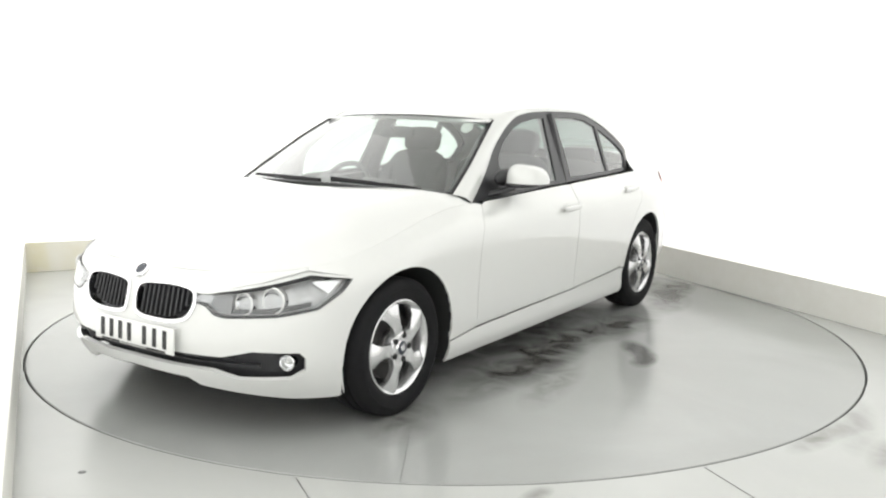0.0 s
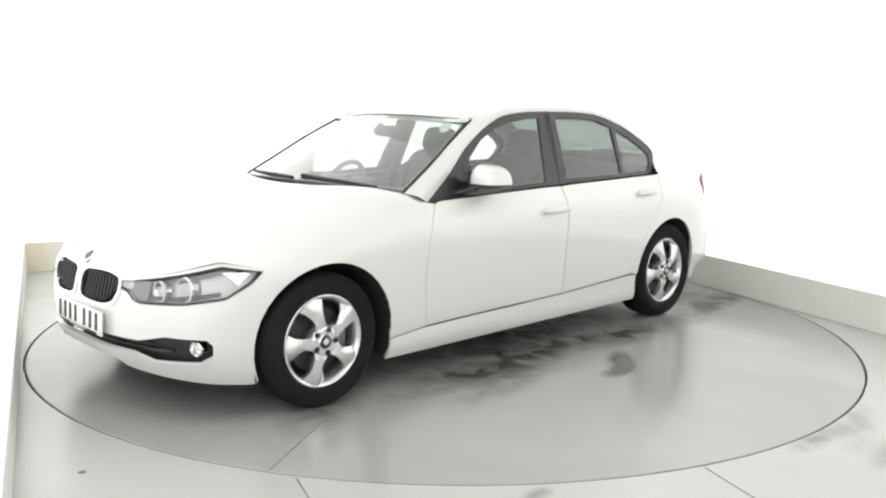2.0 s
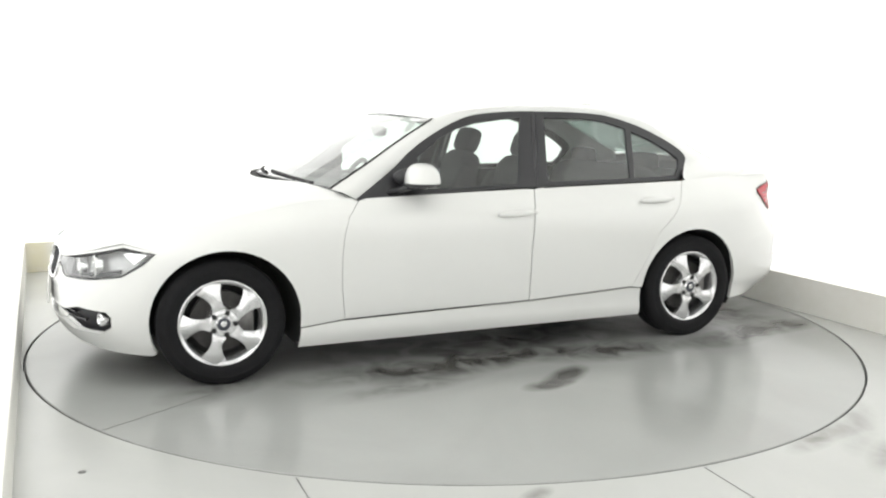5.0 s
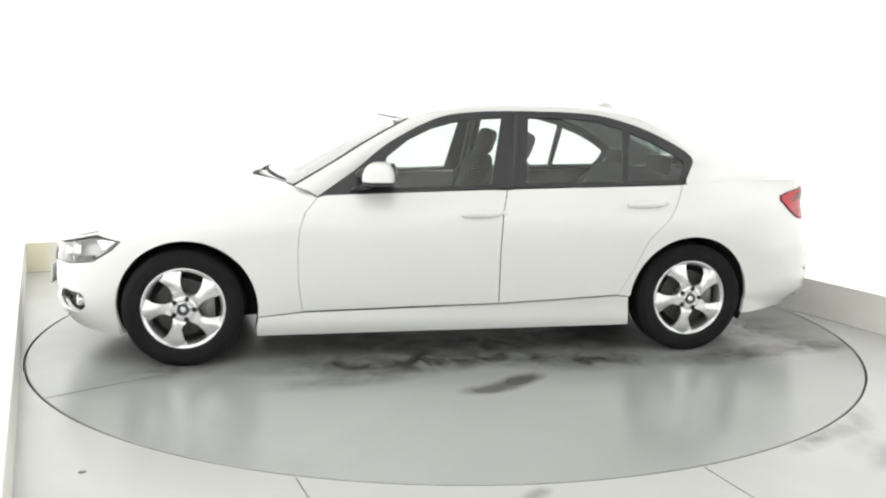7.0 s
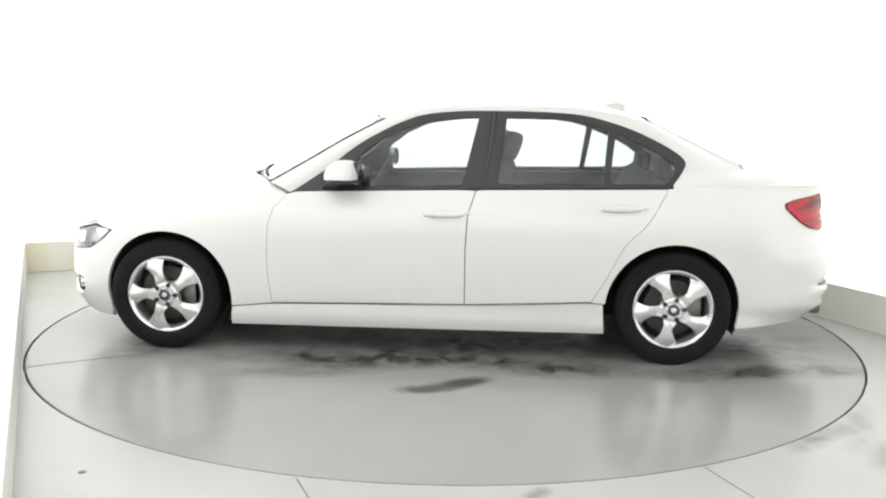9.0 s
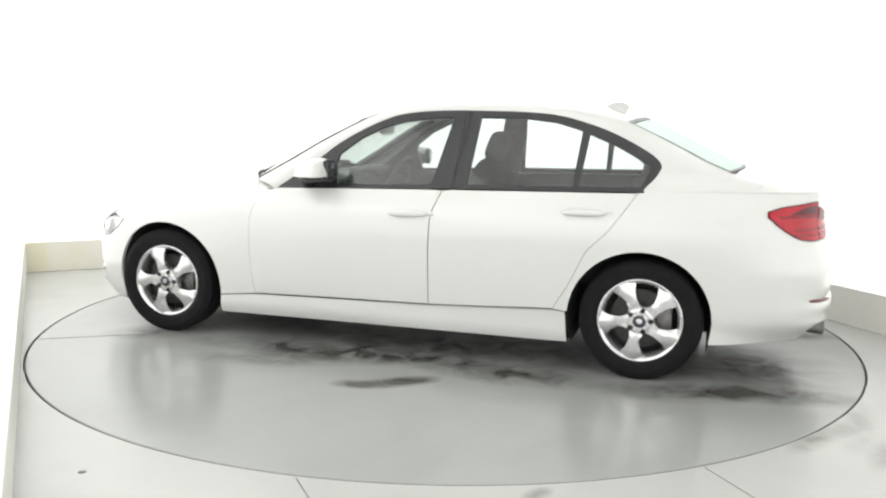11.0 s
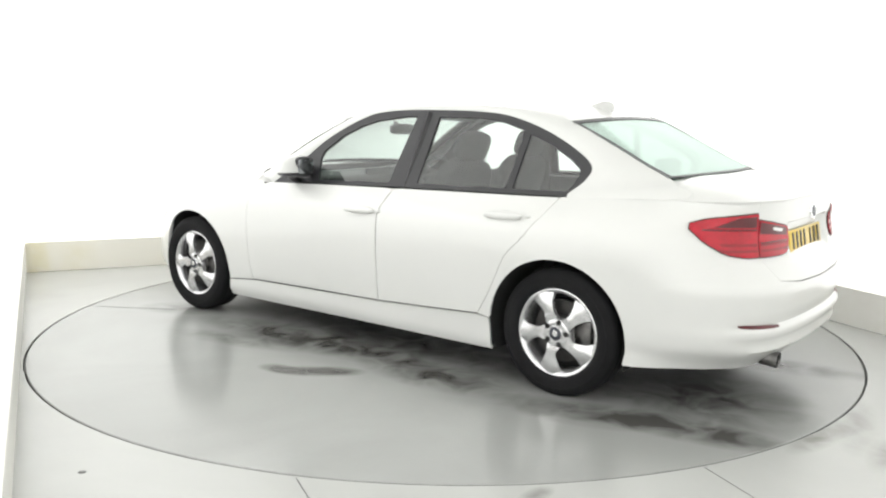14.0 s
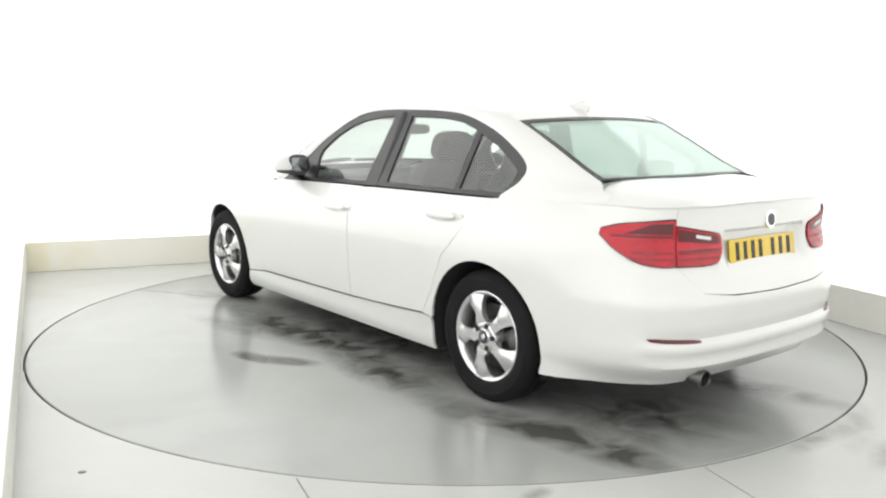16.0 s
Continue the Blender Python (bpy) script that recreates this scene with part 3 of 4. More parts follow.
def strip(a, b, n=6, bulge=.02, steps=4, rim=.015):
    bm = bmesh.new()
    rows = []
    pairs = list(zip(along(a, steps), along(b, steps)))
    for i, (p, q) in enumerate(pairs):
        out, fade = Vector((0, p.y, .3)).normalized(), 0.4 * smooth_step(0, 5, len(pairs) - 1 - i) + 0.6 * smooth_step(0, 14, len(pairs) - 1 - i)
        rows.append([bm.verts.new(p.lerp(q, k / n) + out * bulge * fade * math.sin(math.pi * k / n)) for k in range(n + 1)])
    for r, s in zip(rows, rows[1:]):
        for k in range(n):
            bm.faces.new((r[k], r[k + 1], s[k + 1], s[k]))
    bmesh.ops.recalc_face_normals(bm, faces=bm.faces)
    if sum(f.normal.dot(f.calc_center_median() - Vector(INNER)) for f in bm.faces) < 0:
        bmesh.ops.reverse_faces(bm, faces=bm.faces)
    return bm


both("roof_frame", strip(RIM, RAIL), M_PAINT, CAR)
low = Vector((0, 0, -.003))
both("scuttle_corner", strip([skin(ux(.88), TOP(.88)) + low, skin(ux(.78), TOP(.78)) + low, RIM[0]], [(.905, .62, .957), (.868, .685, .953), RAIL[0]], bulge=.008), M_PAINT, CAR)
ROOF = crowned(RAIL[2:13], cub((.30, .2, .08, -.13, -.47, -.81, -1.08, -1.32), (1.328, 1.348, 1.368, 1.388, 1.408, 1.413, 1.393, 1.325)), 2.2)
roof_side = [(p.x, p.y) for p in along(RAIL[3:12], 4)]
roof_poly = roof_side + [(-1.27 - .05 * (1 - (w / .547) ** 2), w) for w in np.linspace(.51, -.51, 11)] + [(x, -y) for x, y in roof_side[::-1]] + [(.20 + .10 * (1 - (w / .592) ** 2), w) for w in np.linspace(-.55, .55, 11)]
part("roof", sheet(roof_poly, ROOF, INNER, cell=.05, rim=.012), M_PAINT, CAR)


def screen(edge, bow0, bow1, lift0, lift1, scale=1.0, push=0.0, n=16):
    """A curved pane between an edge line and its mirror image; scale draws in its outline."""
    e = along(edge, 4)
    bm, rows = bmesh.new(), []
    for i, p in enumerate(e):
        t = i / (len(e) - 1)
        t2 = .5 + (t - .5) * scale
        k = t2 * (len(e) - 1)
        j = min(int(k), len(e) - 2)
        p = e[j].lerp(e[j + 1], k - j)
        bow, lift = bow0 + (bow1 - bow0) * t2, lift0 + (lift1 - lift0) * t2
        row = []
        for c in range(n + 1):
            w = (2 * c / n - 1) * (1 - (1 - scale) * .6)
            row.append(bm.verts.new((p.x + bow * (1 - w * w), p.y * w, p.z + lift * (1 - w * w) + push)))
        rows.append(row)
    for r, s in zip(rows, rows[1:]):
        for c in range(n):
            bm.faces.new((r[c], r[c + 1], s[c + 1], s[c]))
    bmesh.ops.recalc_face_normals(bm, faces=bm.faces)
    if sum(f.normal.z for f in bm.faces) < 0:
        bmesh.ops.reverse_faces(bm, faces=bm.faces)
    return bm


def border(edge, bow0, bow1, lift0, lift1, inner):
    """The black band round a pane."""
    a, b = screen(edge, bow0, bow1, lift0, lift1), screen(edge, bow0, bow1, lift0, lift1, inner)
    n = 17
    rows = len(a.verts) // n
    ring = [k for k in range(n)] + [r * n + n - 1 for r in range(1, rows)] + [(rows - 1) * n + k for k in range(n - 2, -1, -1)] + [r * n for r in range(rows - 2, 0, -1)]
    a.verts.ensure_lookup_table(), b.verts.ensure_lookup_table()
    bm = bmesh.new()
    o, i = ([bm.verts.new(s.verts[k].co + Vector((0, 0, .003))) for k in ring] for s in (a, b))
    for k in range(len(ring)):
        j = (k + 1) % len(ring)
        bm.faces.new((o[k], o[j], i[j], i[k]))
    bmesh.ops.recalc_face_normals(bm, faces=bm.faces)
    a.free(), b.free()
    return bm


WS, RW = RAIL[0:4], RAIL[11:15]
windscreen = part("windscreen", screen(WS, .20, .10, .025, .026), G_SCREEN, CAR, "clear curved windscreen")
part("screen_band", border(WS, .20, .10, .025, .026, .968), M_FRAME, windscreen, "black printed band")
rear_window = part("rear_window", screen(RW, -.05, -.09, .022, .008), G_REAR, CAR, "green tinted rear window")
part("screen_band", border(RW, -.05, -.09, .022, .008, .92), M_FRAME, rear_window, "black printed band")
for sg in (1, -1):
    part("screen_seal", tube([(x + .002, (y - .006) * sg, z + .001) for x, y, z in (tuple(p) for p in along(WS, 4))], .0075, 8), M_SEAL, windscreen, "black rubber seal along the pillar")
for ob in (windscreen, rear_window):
    ob.visible_shadow = False

# side windows
DLO = [(p[0], p[2]) for p in along(RIM[:16], 3)][:-1] + [(-1.40, .958), (-1.04, .950), (-.42, .938), (-.11, .93), (.2, .917), (.5, .905)]
PANES = {"front": [(.31, .935), (.335, 1.06), (.32, 1.105), (.20, 1.197), (.07, 1.258), (-.05, 1.292), (-.24, 1.316), (-.335, 1.320), (-.25, .955)],
         "rear": [(-.49, 1.322), (-.75, 1.320), (-.91, 1.302), (-1.05, 1.262), (-1.02, .972), (-.45, .963)],
         "quarter": [(-1.09, 1.245), (-1.23, 1.190), (-1.34, 1.132), (-1.405, 1.085), (-1.412, 1.07), (-1.395, 1.02), (-1.362, .980), (-1.055, .974)]}


def glazing(name, poly, mat, off, parent, label="", rim=.006, holes=()):
    return both(name, sheet(poly, lambda x, z: Vector((x, pane_y(x, z) + off, z)), (0, 0, 1.1), cell=.06, rim=rim, holes=holes), mat, parent, label)


frame_l, frame_r = glazing("window_frame", DLO, M_FRAME, 0, CAR, "black side window frame", .02, PANES.values())
for k, poly in PANES.items():
    for ob, fr in zip(glazing("window_pane", inset(poly, -.006), G_SIDE, -.008, CAR, "tinted side window", rim=0), (frame_l, frame_r)):
        ob.parent, ob.visible_shadow = fr, False


# wheels
def wheel(at, hand, phase):
    """A road wheel; its outer face looks along +y, or -y for hand -1."""
    w = new("wheel")
    w.parent = CAR
    w.matrix_basis = at @ (Matrix.Rotation(math.pi, 4, "Z") if hand < 0 else Matrix.Identity(4))
    R = TYRE_R
    part("tyre", lathe([(.212, -.16), (.235, -.185), (.275, -.195), (R - .012, -.182), (R - .003, -.165), (R, -.14), (R, -.11), (R - .006, -.107), (R - .006, -.099), (R, -.096), (R, -.06), (R - .006, -.057), (R - .006, -.049), (R, -.046), (R, -.03), (R - .003, -.008),
                        (R - .012, .004), (R - .02, .006), (.283, .016), (.27, .0185), (.268, .0165), (.24, .016), (.225, .009), (.214, -.004)], 72), M_TYRE, w, "black road tyre")
    rim = part("rim", lathe([(.214, -.16), (.2, -.15), (.186, -.12), (.183, -.05), (.19, -.02), (.196, -.004), (.204, .002), (.211, .005), (.2155, .003), (.2155, -.004)], 72), M_ALLOY, w, "silver alloy rim")
    face = cub((0, .03, .06, .10, .16, .20), (.0, .0, -.002, .004, .004, -.005))
    for k in range(5):
        a = radians(phase + 72 * k)
        ca, sa = -math.cos(a), math.sin(a)
        spoke = rounded([(.060, -.040), (.080, -.031), (.105, -.028), (.130, -.041), (.155, -.058), (.176, -.082), (.187, -.082), (.204, -.04), (.207, .02), (.199, .044), (.188, .045), (.160, .030), (.120, .023), (.085, .025), (.060, .036)], 2)

        def on_face(r, s, ca=ca, sa=sa):
            rr = math.hypot(r, s)
            q = s + .03 * smooth_step(.09, .19, r)
            ridge = .010 * (1 - min((max(q, 0) / .06) ** 2, 1)) if q > 0 else .010 - .024 * smooth_step(0, .06, -q) * smooth_step(.08, .13, r)
            return Vector((r * ca - s * sa, face(min(rr, .2)) + ridge, r * sa + s * ca))
        part("spoke", sheet(spoke, on_face, (0, -1, 0), cell=.02, rim=.028), M_ALLOY, rim)
        b = a + radians(36)
        # a black disc paints the shade of each bolt hole
        part("bolt_hole", lathe([(.0005, .0175), (.0115, .0175), (.013, .014), (.013, -.02)], 12, m=Matrix.Translation((-.056 * math.cos(b), 0, .056 * math.sin(b)))), M_LINER, rim, "dark disc for the shade in a bolt hole")
    part("hub", lathe([(.0005, .012), (.05, .012), (.060, .012), (.068, .008), (.073, .0), (.074, -.05)], 40), M_ALLOY, rim)
    cap = part("hub_cap", lathe([(.0005, .019), (.032, .018), (.036, .014), (.037, .003)], 32), M_CHROME, rim, "round chrome centre cap")
    part("cap_emblem", lathe([(.0005, .0215), (.028, .021), (.0315, .0185), (.032, .015)], 28), M_BADGE, cap, "dark round emblem")
    part("emblem_field", lathe([(.0005, .0225), (.013, .0225), (.0145, .0212)], 16), M_CHROME, cap, "small bright centre")
    part("brake_disc", lathe([(.06, -.055), (.152, -.055), (.153, -.08), (.06, -.08)], 48), M_BRAKE, w, "grey brake disc")
    part("disc_bell", lathe([(.0005, -.03), (.07, -.03), (.076, -.036), (.078, -.056)], 32), M_STEEL, w, "rusty grey disc bell")
    part("brake_caliper", box(-.16 * hand if hand > 0 else .07, -.07 if hand > 0 else .16, -.11, -.040, -.07, .07, .014), M_STEEL, w, "pale grey brake caliper")
    part("wheel_back", lathe([(.0005, -.12), (.19, -.12), (.19, -.14), (.0005, -.14)], 32), M_LINER, w)
    return w


for x, y, phase in ((HUB_F, .848, 105), (HUB_R, .866, 111)):
    wheel(pose(x, y, HUB_Z), 1, phase)
    wheel(pose(x, -y, HUB_Z), -1, phase)


# wheel housings, floor pan and inner trim
def housing(c, r):
    bm = bmesh.new()
    rows = []
    ring = arch(c, r + .001, -22, 202, 24)
    rows.append([bm.verts.new((x, skin(ux(x), z).y - .007, z)) for x, z in ring])
    for y in (.80, .42):
        rows.append([bm.verts.new((x, y, z)) for x, z in ring])
    for a, b in zip(rows, rows[1:]):
        for p, q, s, t in zip(a, a[1:], b[1:], b):
            bm.faces.new((p, q, s, t))
    bm.faces.new(rows[-1])
    return bm


both("wheel_housing", housing(*ARCH_F), M_LINER, CAR, "black wheel arch liner")
both("wheel_housing", housing(*ARCH_R), M_LINER, CAR, "black wheel arch liner")
part("floor_pan", box(-1.05, 1.02, -.78, .78, .155, .24, .02), M_LINER, CAR)
part("front_undertray", box(1.0, 2.0, -.43, .43, .17, .30, .03), M_LINER, CAR)
part("front_undertray", box(1.75, 1.98, -.52, .52, .27, .31, .02), M_LINER, CAR)
part("rear_undertray", box(-2.2, -1.0, -.43, .43, .19, .34, .03), M_LINER, CAR)
part("rear_undertray", box(-2.14, -1.77, -.62, .62, .275, .33, .02), M_LINER, CAR)
flank("door_trim", side([(1.0, .2), (1.0, .80)] + belt(.66, -1.36, 12, .015)[0:12] + [(-1.2, .72), (-1.02, .36), (-1.02, .2)]), M_DASH, 0, "dark grey inner door trim", off=-.055, rim=0)


# ---- lamps, grilles, mirrors and fittings of the car ----
def blob(c, r, e=0.6, n=20, m=None):
    """A rounded block: a superquadric about c with half sizes r."""
    bm = bmesh.new()

    def pw(v, k):
        return math.copysign(abs(v) ** k, v)
    rows = []
    for i in range(1, n):
        la = -math.pi / 2 + math.pi * i / n
        rows.append([bm.verts.new((r[0] * pw(math.cos(la), e) * pw(math.cos(lo), e), r[1] * pw(math.cos(la), e) * pw(math.sin(lo), e), r[2] * pw(math.sin(la), e)))
                     for lo in (2 * math.pi * k / (2 * n) for k in range(2 * n))])
    for a, b in zip(rows, rows[1:]):
        for k in range(2 * n):
            bm.faces.new((a[k], a[(k + 1) % (2 * n)], b[(k + 1) % (2 * n)], b[k]))
    bm.faces.new(rows[0][::-1]), bm.faces.new(rows[-1])
    bm.transform(Matrix.Translation(c) @ (m or Matrix.Identity(4)))
    return bm


def turned(bm, at, way):
    """Sets a lathed piece (about y) at a place so that its axis points along way."""
    bm.transform(Matrix.Translation(at) @ Vector((0, 1, 0)).rotation_difference(Vector(way)).to_matrix().to_4x4())
    return bm


# headlights
for sg in (1, -1):
    def mir(poly, sg=sg):
        return [(a * sg, b) for a, b in poly]
    part("lamp_tray", sheet(mir([(uf(.44), .535), (uf(.66), .542), (ux(1.88), .565), (ux(1.88), .585), (uf(.62), .560), (uf(.44), .552)]), lambda a, b: skin(a, b, -.022), (0, 0, .5), rim=.02), M_FRAME, CAR, "black tray in the headlight")
    lampf = part("headlight", sheet(mir(inset(LAMP_F, .003)), lambda a, b: skin(a, b, -.045), (0, 0, .6), rim=-.04), M_HOUSE, CAR, "grey headlight housing with bright round reflectors")
    for y, z, r, back in ((.545, .578, .040, .034), (.652, .592, .048, .034)):
        p = skin(uf(y) * sg, z, -back)
        ring = part("reflector", turned(lathe([(.0005, -.020), (r * .5, -.016), (r * .85, -.004), (r, .012), (r * 1.03, .012), (r * 1.05, -.02)], 32), p, (1, .12 * sg, .05)), M_CHROME, lampf, "round bright reflector")
        part("light_ring", turned(lathe([(r * 1.0, .013), (r * 1.03, .017), (r * 1.12, .017), (r * 1.15, .012)], 32), p, (1, .12 * sg, .05)), M_PLATE_W, ring, "pale ring round the reflector")
        part("bulb", turned(lathe([(.0005, .0), (.009, -.002), (.012, -.012), (.012, -.026)], 16), p, (1, .12 * sg, .05)), G_LAMP, ring)
    part("lamp_cell", sheet(mir([(uf(.395), .602), (uf(.50), .613), (uf(.495), .536), (uf(.45), .534), (uf(.41), .562)]), lambda a, b: skin(a, b, -.014), (0, 0, .5), rim=.02), M_CELL, lampf, "grey inner cell")
    seal = inset(LAMP_F, .0045)
    part("lamp_seal", sheet(mir(LAMP_F[4:] + LAMP_F[:1] + seal[:1] + seal[:3:-1]), lambda a, b: skin(a, b, .002), (0, 0, .5), cell=.03, rim=.004), M_FRAME, lampf, "thin dark seal")
    side_piece = [(ux(1.87), .660), (ux(1.80), .670), (ux(1.75), .658), (ux(1.81), .612)]
    part("side_reflector", sheet(mir(side_piece), lambda a, b: skin(a, b, -.02), (0, 0, .6), rim=.01), M_CHROME, lampf, "bright corner reflector")
    part("brow", sheet(mir([(uf(.42), .6165), (uf(.52), .633), (ux(1.87), .689), (ux(1.72), .669), (ux(1.87), .677), (uf(.52), .621)]), lambda a, b: skin(a, b, .002), (0, 0, .5), rim=.004), M_SEAL, lampf, "thin black upper edge")
    part("chrome_link", sheet(mir([(uf(.348), .604), (uf(.40), .606), (uf(.42), .598), (uf(.405), .572), (uf(.348), .579)]), lambda a, b: skin(a, b, -.012), (0, 0, .5), rim=.01), M_GREYL, lampf)
    part("lamp_cover", sheet(mir(inset(LAMP_F, .003)), skin, (0, 0, .5), rim=.006), G_LAMP, lampf, "clear lamp cover").visible_shadow = False

    # kidney grille
    kid = mir(KIDNEY)
    grille = part("grille", sheet(mir(inset(KIDNEY, -.004)), lambda a, b: skin(a, b, -.06), (0, 0, .5), rim=0), M_BLACK, CAR, "black kidney-shaped grille with chrome rim")
    part("grille_rim", sheet(mir(inset(KIDNEY, -.013)), lambda a, b: skin(a, b, .007), (0, 0, .5), cell=.02, rim=.05, holes=(mir(inset(KIDNEY, .002)),)), M_CHROME, grille, "chrome grille surround")
    for k in range(10):
        y = .055 + .0270 * k
        z1, z0 = .630 - .02 * max(0, (y - .22) / .1) ** 2, .500 + .055 * max(0, (y - .19) / .11) ** 2
        p, q = skin(uf(y) * sg, z1, -.008), skin(uf(y) * sg, z0, -.008)
        bar = bmesh.new()
        ring = [[bar.verts.new(v + Vector((dx, dy, 0))) for dx, dy in ((.006, 0), (0, .0045), (-.03, .003), (-.03, -.003), (0, -.0045))] for v in (p, p.lerp(q, .5), q)]
        for a, b in zip(ring, ring[1:]):
            for i in range(5):
                bar.faces.new((a[i], a[(i + 1) % 5], b[(i + 1) % 5], b[i]))
        bar.faces.new(ring[0][::-1]), bar.faces.new(ring[-1])
        bmesh.ops.recalc_face_normals(bar, faces=bar.faces)
        part("grille_slat", bar, M_FRAME, grille)

    # fog lamp
    p = skin(uf(.688) * sg, .342, -.024)
    fog = part("fog_lamp", turned(lathe([(.034, -.03), (.034, .004), (.03, .007), (.026, .0), (.02, -.015), (.0005, -.022)], 32), p, (1, .35 * sg, 0)), M_CHROME, CAR, "round bright fog lamp")
    part("bulb", turned(lathe([(.0005, -.002), (.008, -.004), (.011, -.012), (.011, -.022)], 14), p, (1, .35 * sg, 0)), M_PLATE_W, fog)
    part("lamp_cover", turned(lathe([(.0005, .008), (.015, .007), (.027, .003)], 28), p, (1, .35 * sg, 0)), G_LAMP, fog)

    # tail lamps
    def rmir(poly, sg=sg):
        return [(a, b) if sg > 0 else (2 * END - a, b) for a, b in poly]
    OUTER = rounded([(ux(-1.998), .880), (ux(-2.09), .908), (ur(.68), .925), (ur(.605), .931), (ur(.601), .926), (ur(.601), .750), (ur(.6012), .7435), (ur(.61), .7432), (ur(.66), .742), (ux(-2.18), .756), (ux(-2.085), .805)], 1)
    LID_LAMP = rounded([(ur(.594), .902), (ur(.588), .903), (ur(.48), .885), (ur(.365), .866), (ur(.345), .850), (ur(.340), .795), (ur(.37), .750), (ur(.43), .742), (ur(.585), .7425), (ur(.594), .7435), (ur(.594), .750), (ur(.594), .89)], 1)
    for nm, poly in (("tail_light", OUTER), ("boot_light", LID_LAMP)):
        tail = part(nm, sheet(rmir(poly), lambda a, b: skin(a, b, .010), INNER, cell=.025, rim=.02), M_RED, CAR, "red tail light")
        part("light_edge", sheet(rmir(inset(poly, -.0052)), lambda a, b: skin(a, b, .006), INNER, cell=.03, rim=.012), M_EDGE, tail, "dark edge")
        lo, hi, z = (ux(-2.07), ur(.61), .858) if nm == "tail_light" else (ur(.585), ur(.36), .800)
        part("light_band", sheet(rmir([(lo, z), (hi, z), (hi, z + .007), (lo, z + .007)]), lambda a, b: skin(a, b, .0122), INNER, cell=.03, rim=.003), M_DRED, tail, "darker red band")
        for z2, h in ((.790, .012), (.765, .010)):
            part("light_band", sheet(rmir([(ux(-2.16) if nm == "tail_light" else ur(.585), z2), (ur(.61) if nm == "tail_light" else ur(.365), z2), (ur(.61) if nm == "tail_light" else ur(.365), z2 + h), (ux(-2.15) if nm == "tail_light" else ur(.585), z2 + h)]), lambda a, b: skin(a, b, .0122), INNER, cell=.03, rim=.003), M_DEEP, tail, "deeper red band")
        if nm == "tail_light":
            part("dark_cell", sheet(rmir([(ur(.70), .912), (ur(.615), .920), (ur(.612), .872), (ur(.77), .872)]), lambda a, b: skin(a, b, .0122), INNER, cell=.03, rim=.003), M_DRED, tail, "darker red cell")
    part("dark_cell", sheet(rmir([(ur(.588), .895), (ur(.37), .859), (ur(.365), .826), (ur(.588), .844)]), lambda a, b: skin(a, b, .0122), INNER, cell=.03, rim=.003), M_DRED, tail, "darker red cell")
    part("clear_insert", sheet(rmir([(ur(.50), .870), (ur(.415), .857), (ur(.415), .843), (ur(.50), .856)]), lambda a, b: skin(a, b, .0142), INNER, cell=.03, rim=.003), M_PLATE_W, tail, "pale reversing light insert")
    part("rear_reflector", sheet(rmir(rounded([(ur(.705), .452), (ur(.495), .440), (ur(.485), .425), (ur(.685), .433)], 1)), lambda a, b: skin(a, b, .006), INNER, cell=.03, rim=.02), M_DRED, CAR, "slim dark red reflector")

intake = part("lower_intake", sheet(inset(INTAKE, -.004), lambda a, b: skin(a, b, -.05), (0, 0, .4), rim=0), M_BLACK, CAR, "black lower air intake")
for z in (.325, .345):
    part("intake_bar", sheet([(uf(-.5), z), (uf(-.5), z + .006), (uf(.5), z + .006), (uf(.5), z)], lambda a, b: skin(a, b, -.03), (0, 0, .4), rim=.015), M_FRAME, intake)
for sg in (1, -1):
    part("intake_vane", sheet([(uf(.47 * sg), .318), (uf(.60 * sg), .320), (uf(.60 * sg), .332), (uf(.47 * sg), .330)], lambda a, b: skin(a, b, -.025), (0, 0, .4), rim=.015), M_FRAME, intake)


# number plates, with plain bars for their characters
def plate(x, z, way, tilt, mat, label, aside):
    m = pose(x, aside, z, 0, 0, 0 if way > 0 else 180) @ pose(0, 0, 0, 0, tilt, 0)
    p = part("number_plate", box(-.004, .004, -.26, .26, -.0555, .0555, .003, 2, m), mat, CAR, label)
    for y in (-.205, -.145, -.085, -.025, .075, .14, .205):
        part("plate_bar", box(.0042, .006, y - .012, y + .012, -.036, .042, .002, 1, m), M_INK, p, "plain dark bar")
    for y in (-.15, .15):
        part("plate_strip", box(.0042, .006, y - .062, y + .062, -.053, -.044, .001, 1, m), M_INK, p)
    part("plate_strip", box(.0042, .005, -.085, .085, -.051, -.046, .0004, 1, m), M_CELL, p)
    return p


plate(2.184, .408, 1, -3, M_PLATE_W, "white number plate with plain dark bars", .03)
plate(-2.281, .772, -1, -9, M_PLATE_Y, "yellow number plate with plain dark bars", 0)
for at, way in ((skin(0, .672, .003), (1, 0, 1.1)), (skin(END, .905, .003), (-1, 0, .12))):
    badge = part("badge", turned(lathe([(.0005, .005), (.035, .004), (.040, .002), (.041, -.006)], 36), at, way), M_CHROME, CAR, "round chrome badge")
    part("badge_field", turned(lathe([(.0005, .007), (.027, .006), (.028, .002)], 32), at, way), M_BADGE, badge, "dark blue enamel field")
pipe = part("exhaust_pipe", turned(lathe([(.026, -.20), (.034, -.18), (.038, .012), (.036, .016), (.034, .012), (.033, -.03)], 28), (-2.31, .44, .256), (-1, 0, -.08)), M_STEEL, CAR, "steel exhaust tailpipe")
part("pipe_bore", turned(lathe([(.0325, .008), (.032, -.03), (.0005, -.03)], 24), (-2.31, .44, .256), (-1, 0, -.08)), M_LINER, pipe, "black inside of the tailpipe")

# roof aerial
fin = bmesh.new()
rows = []
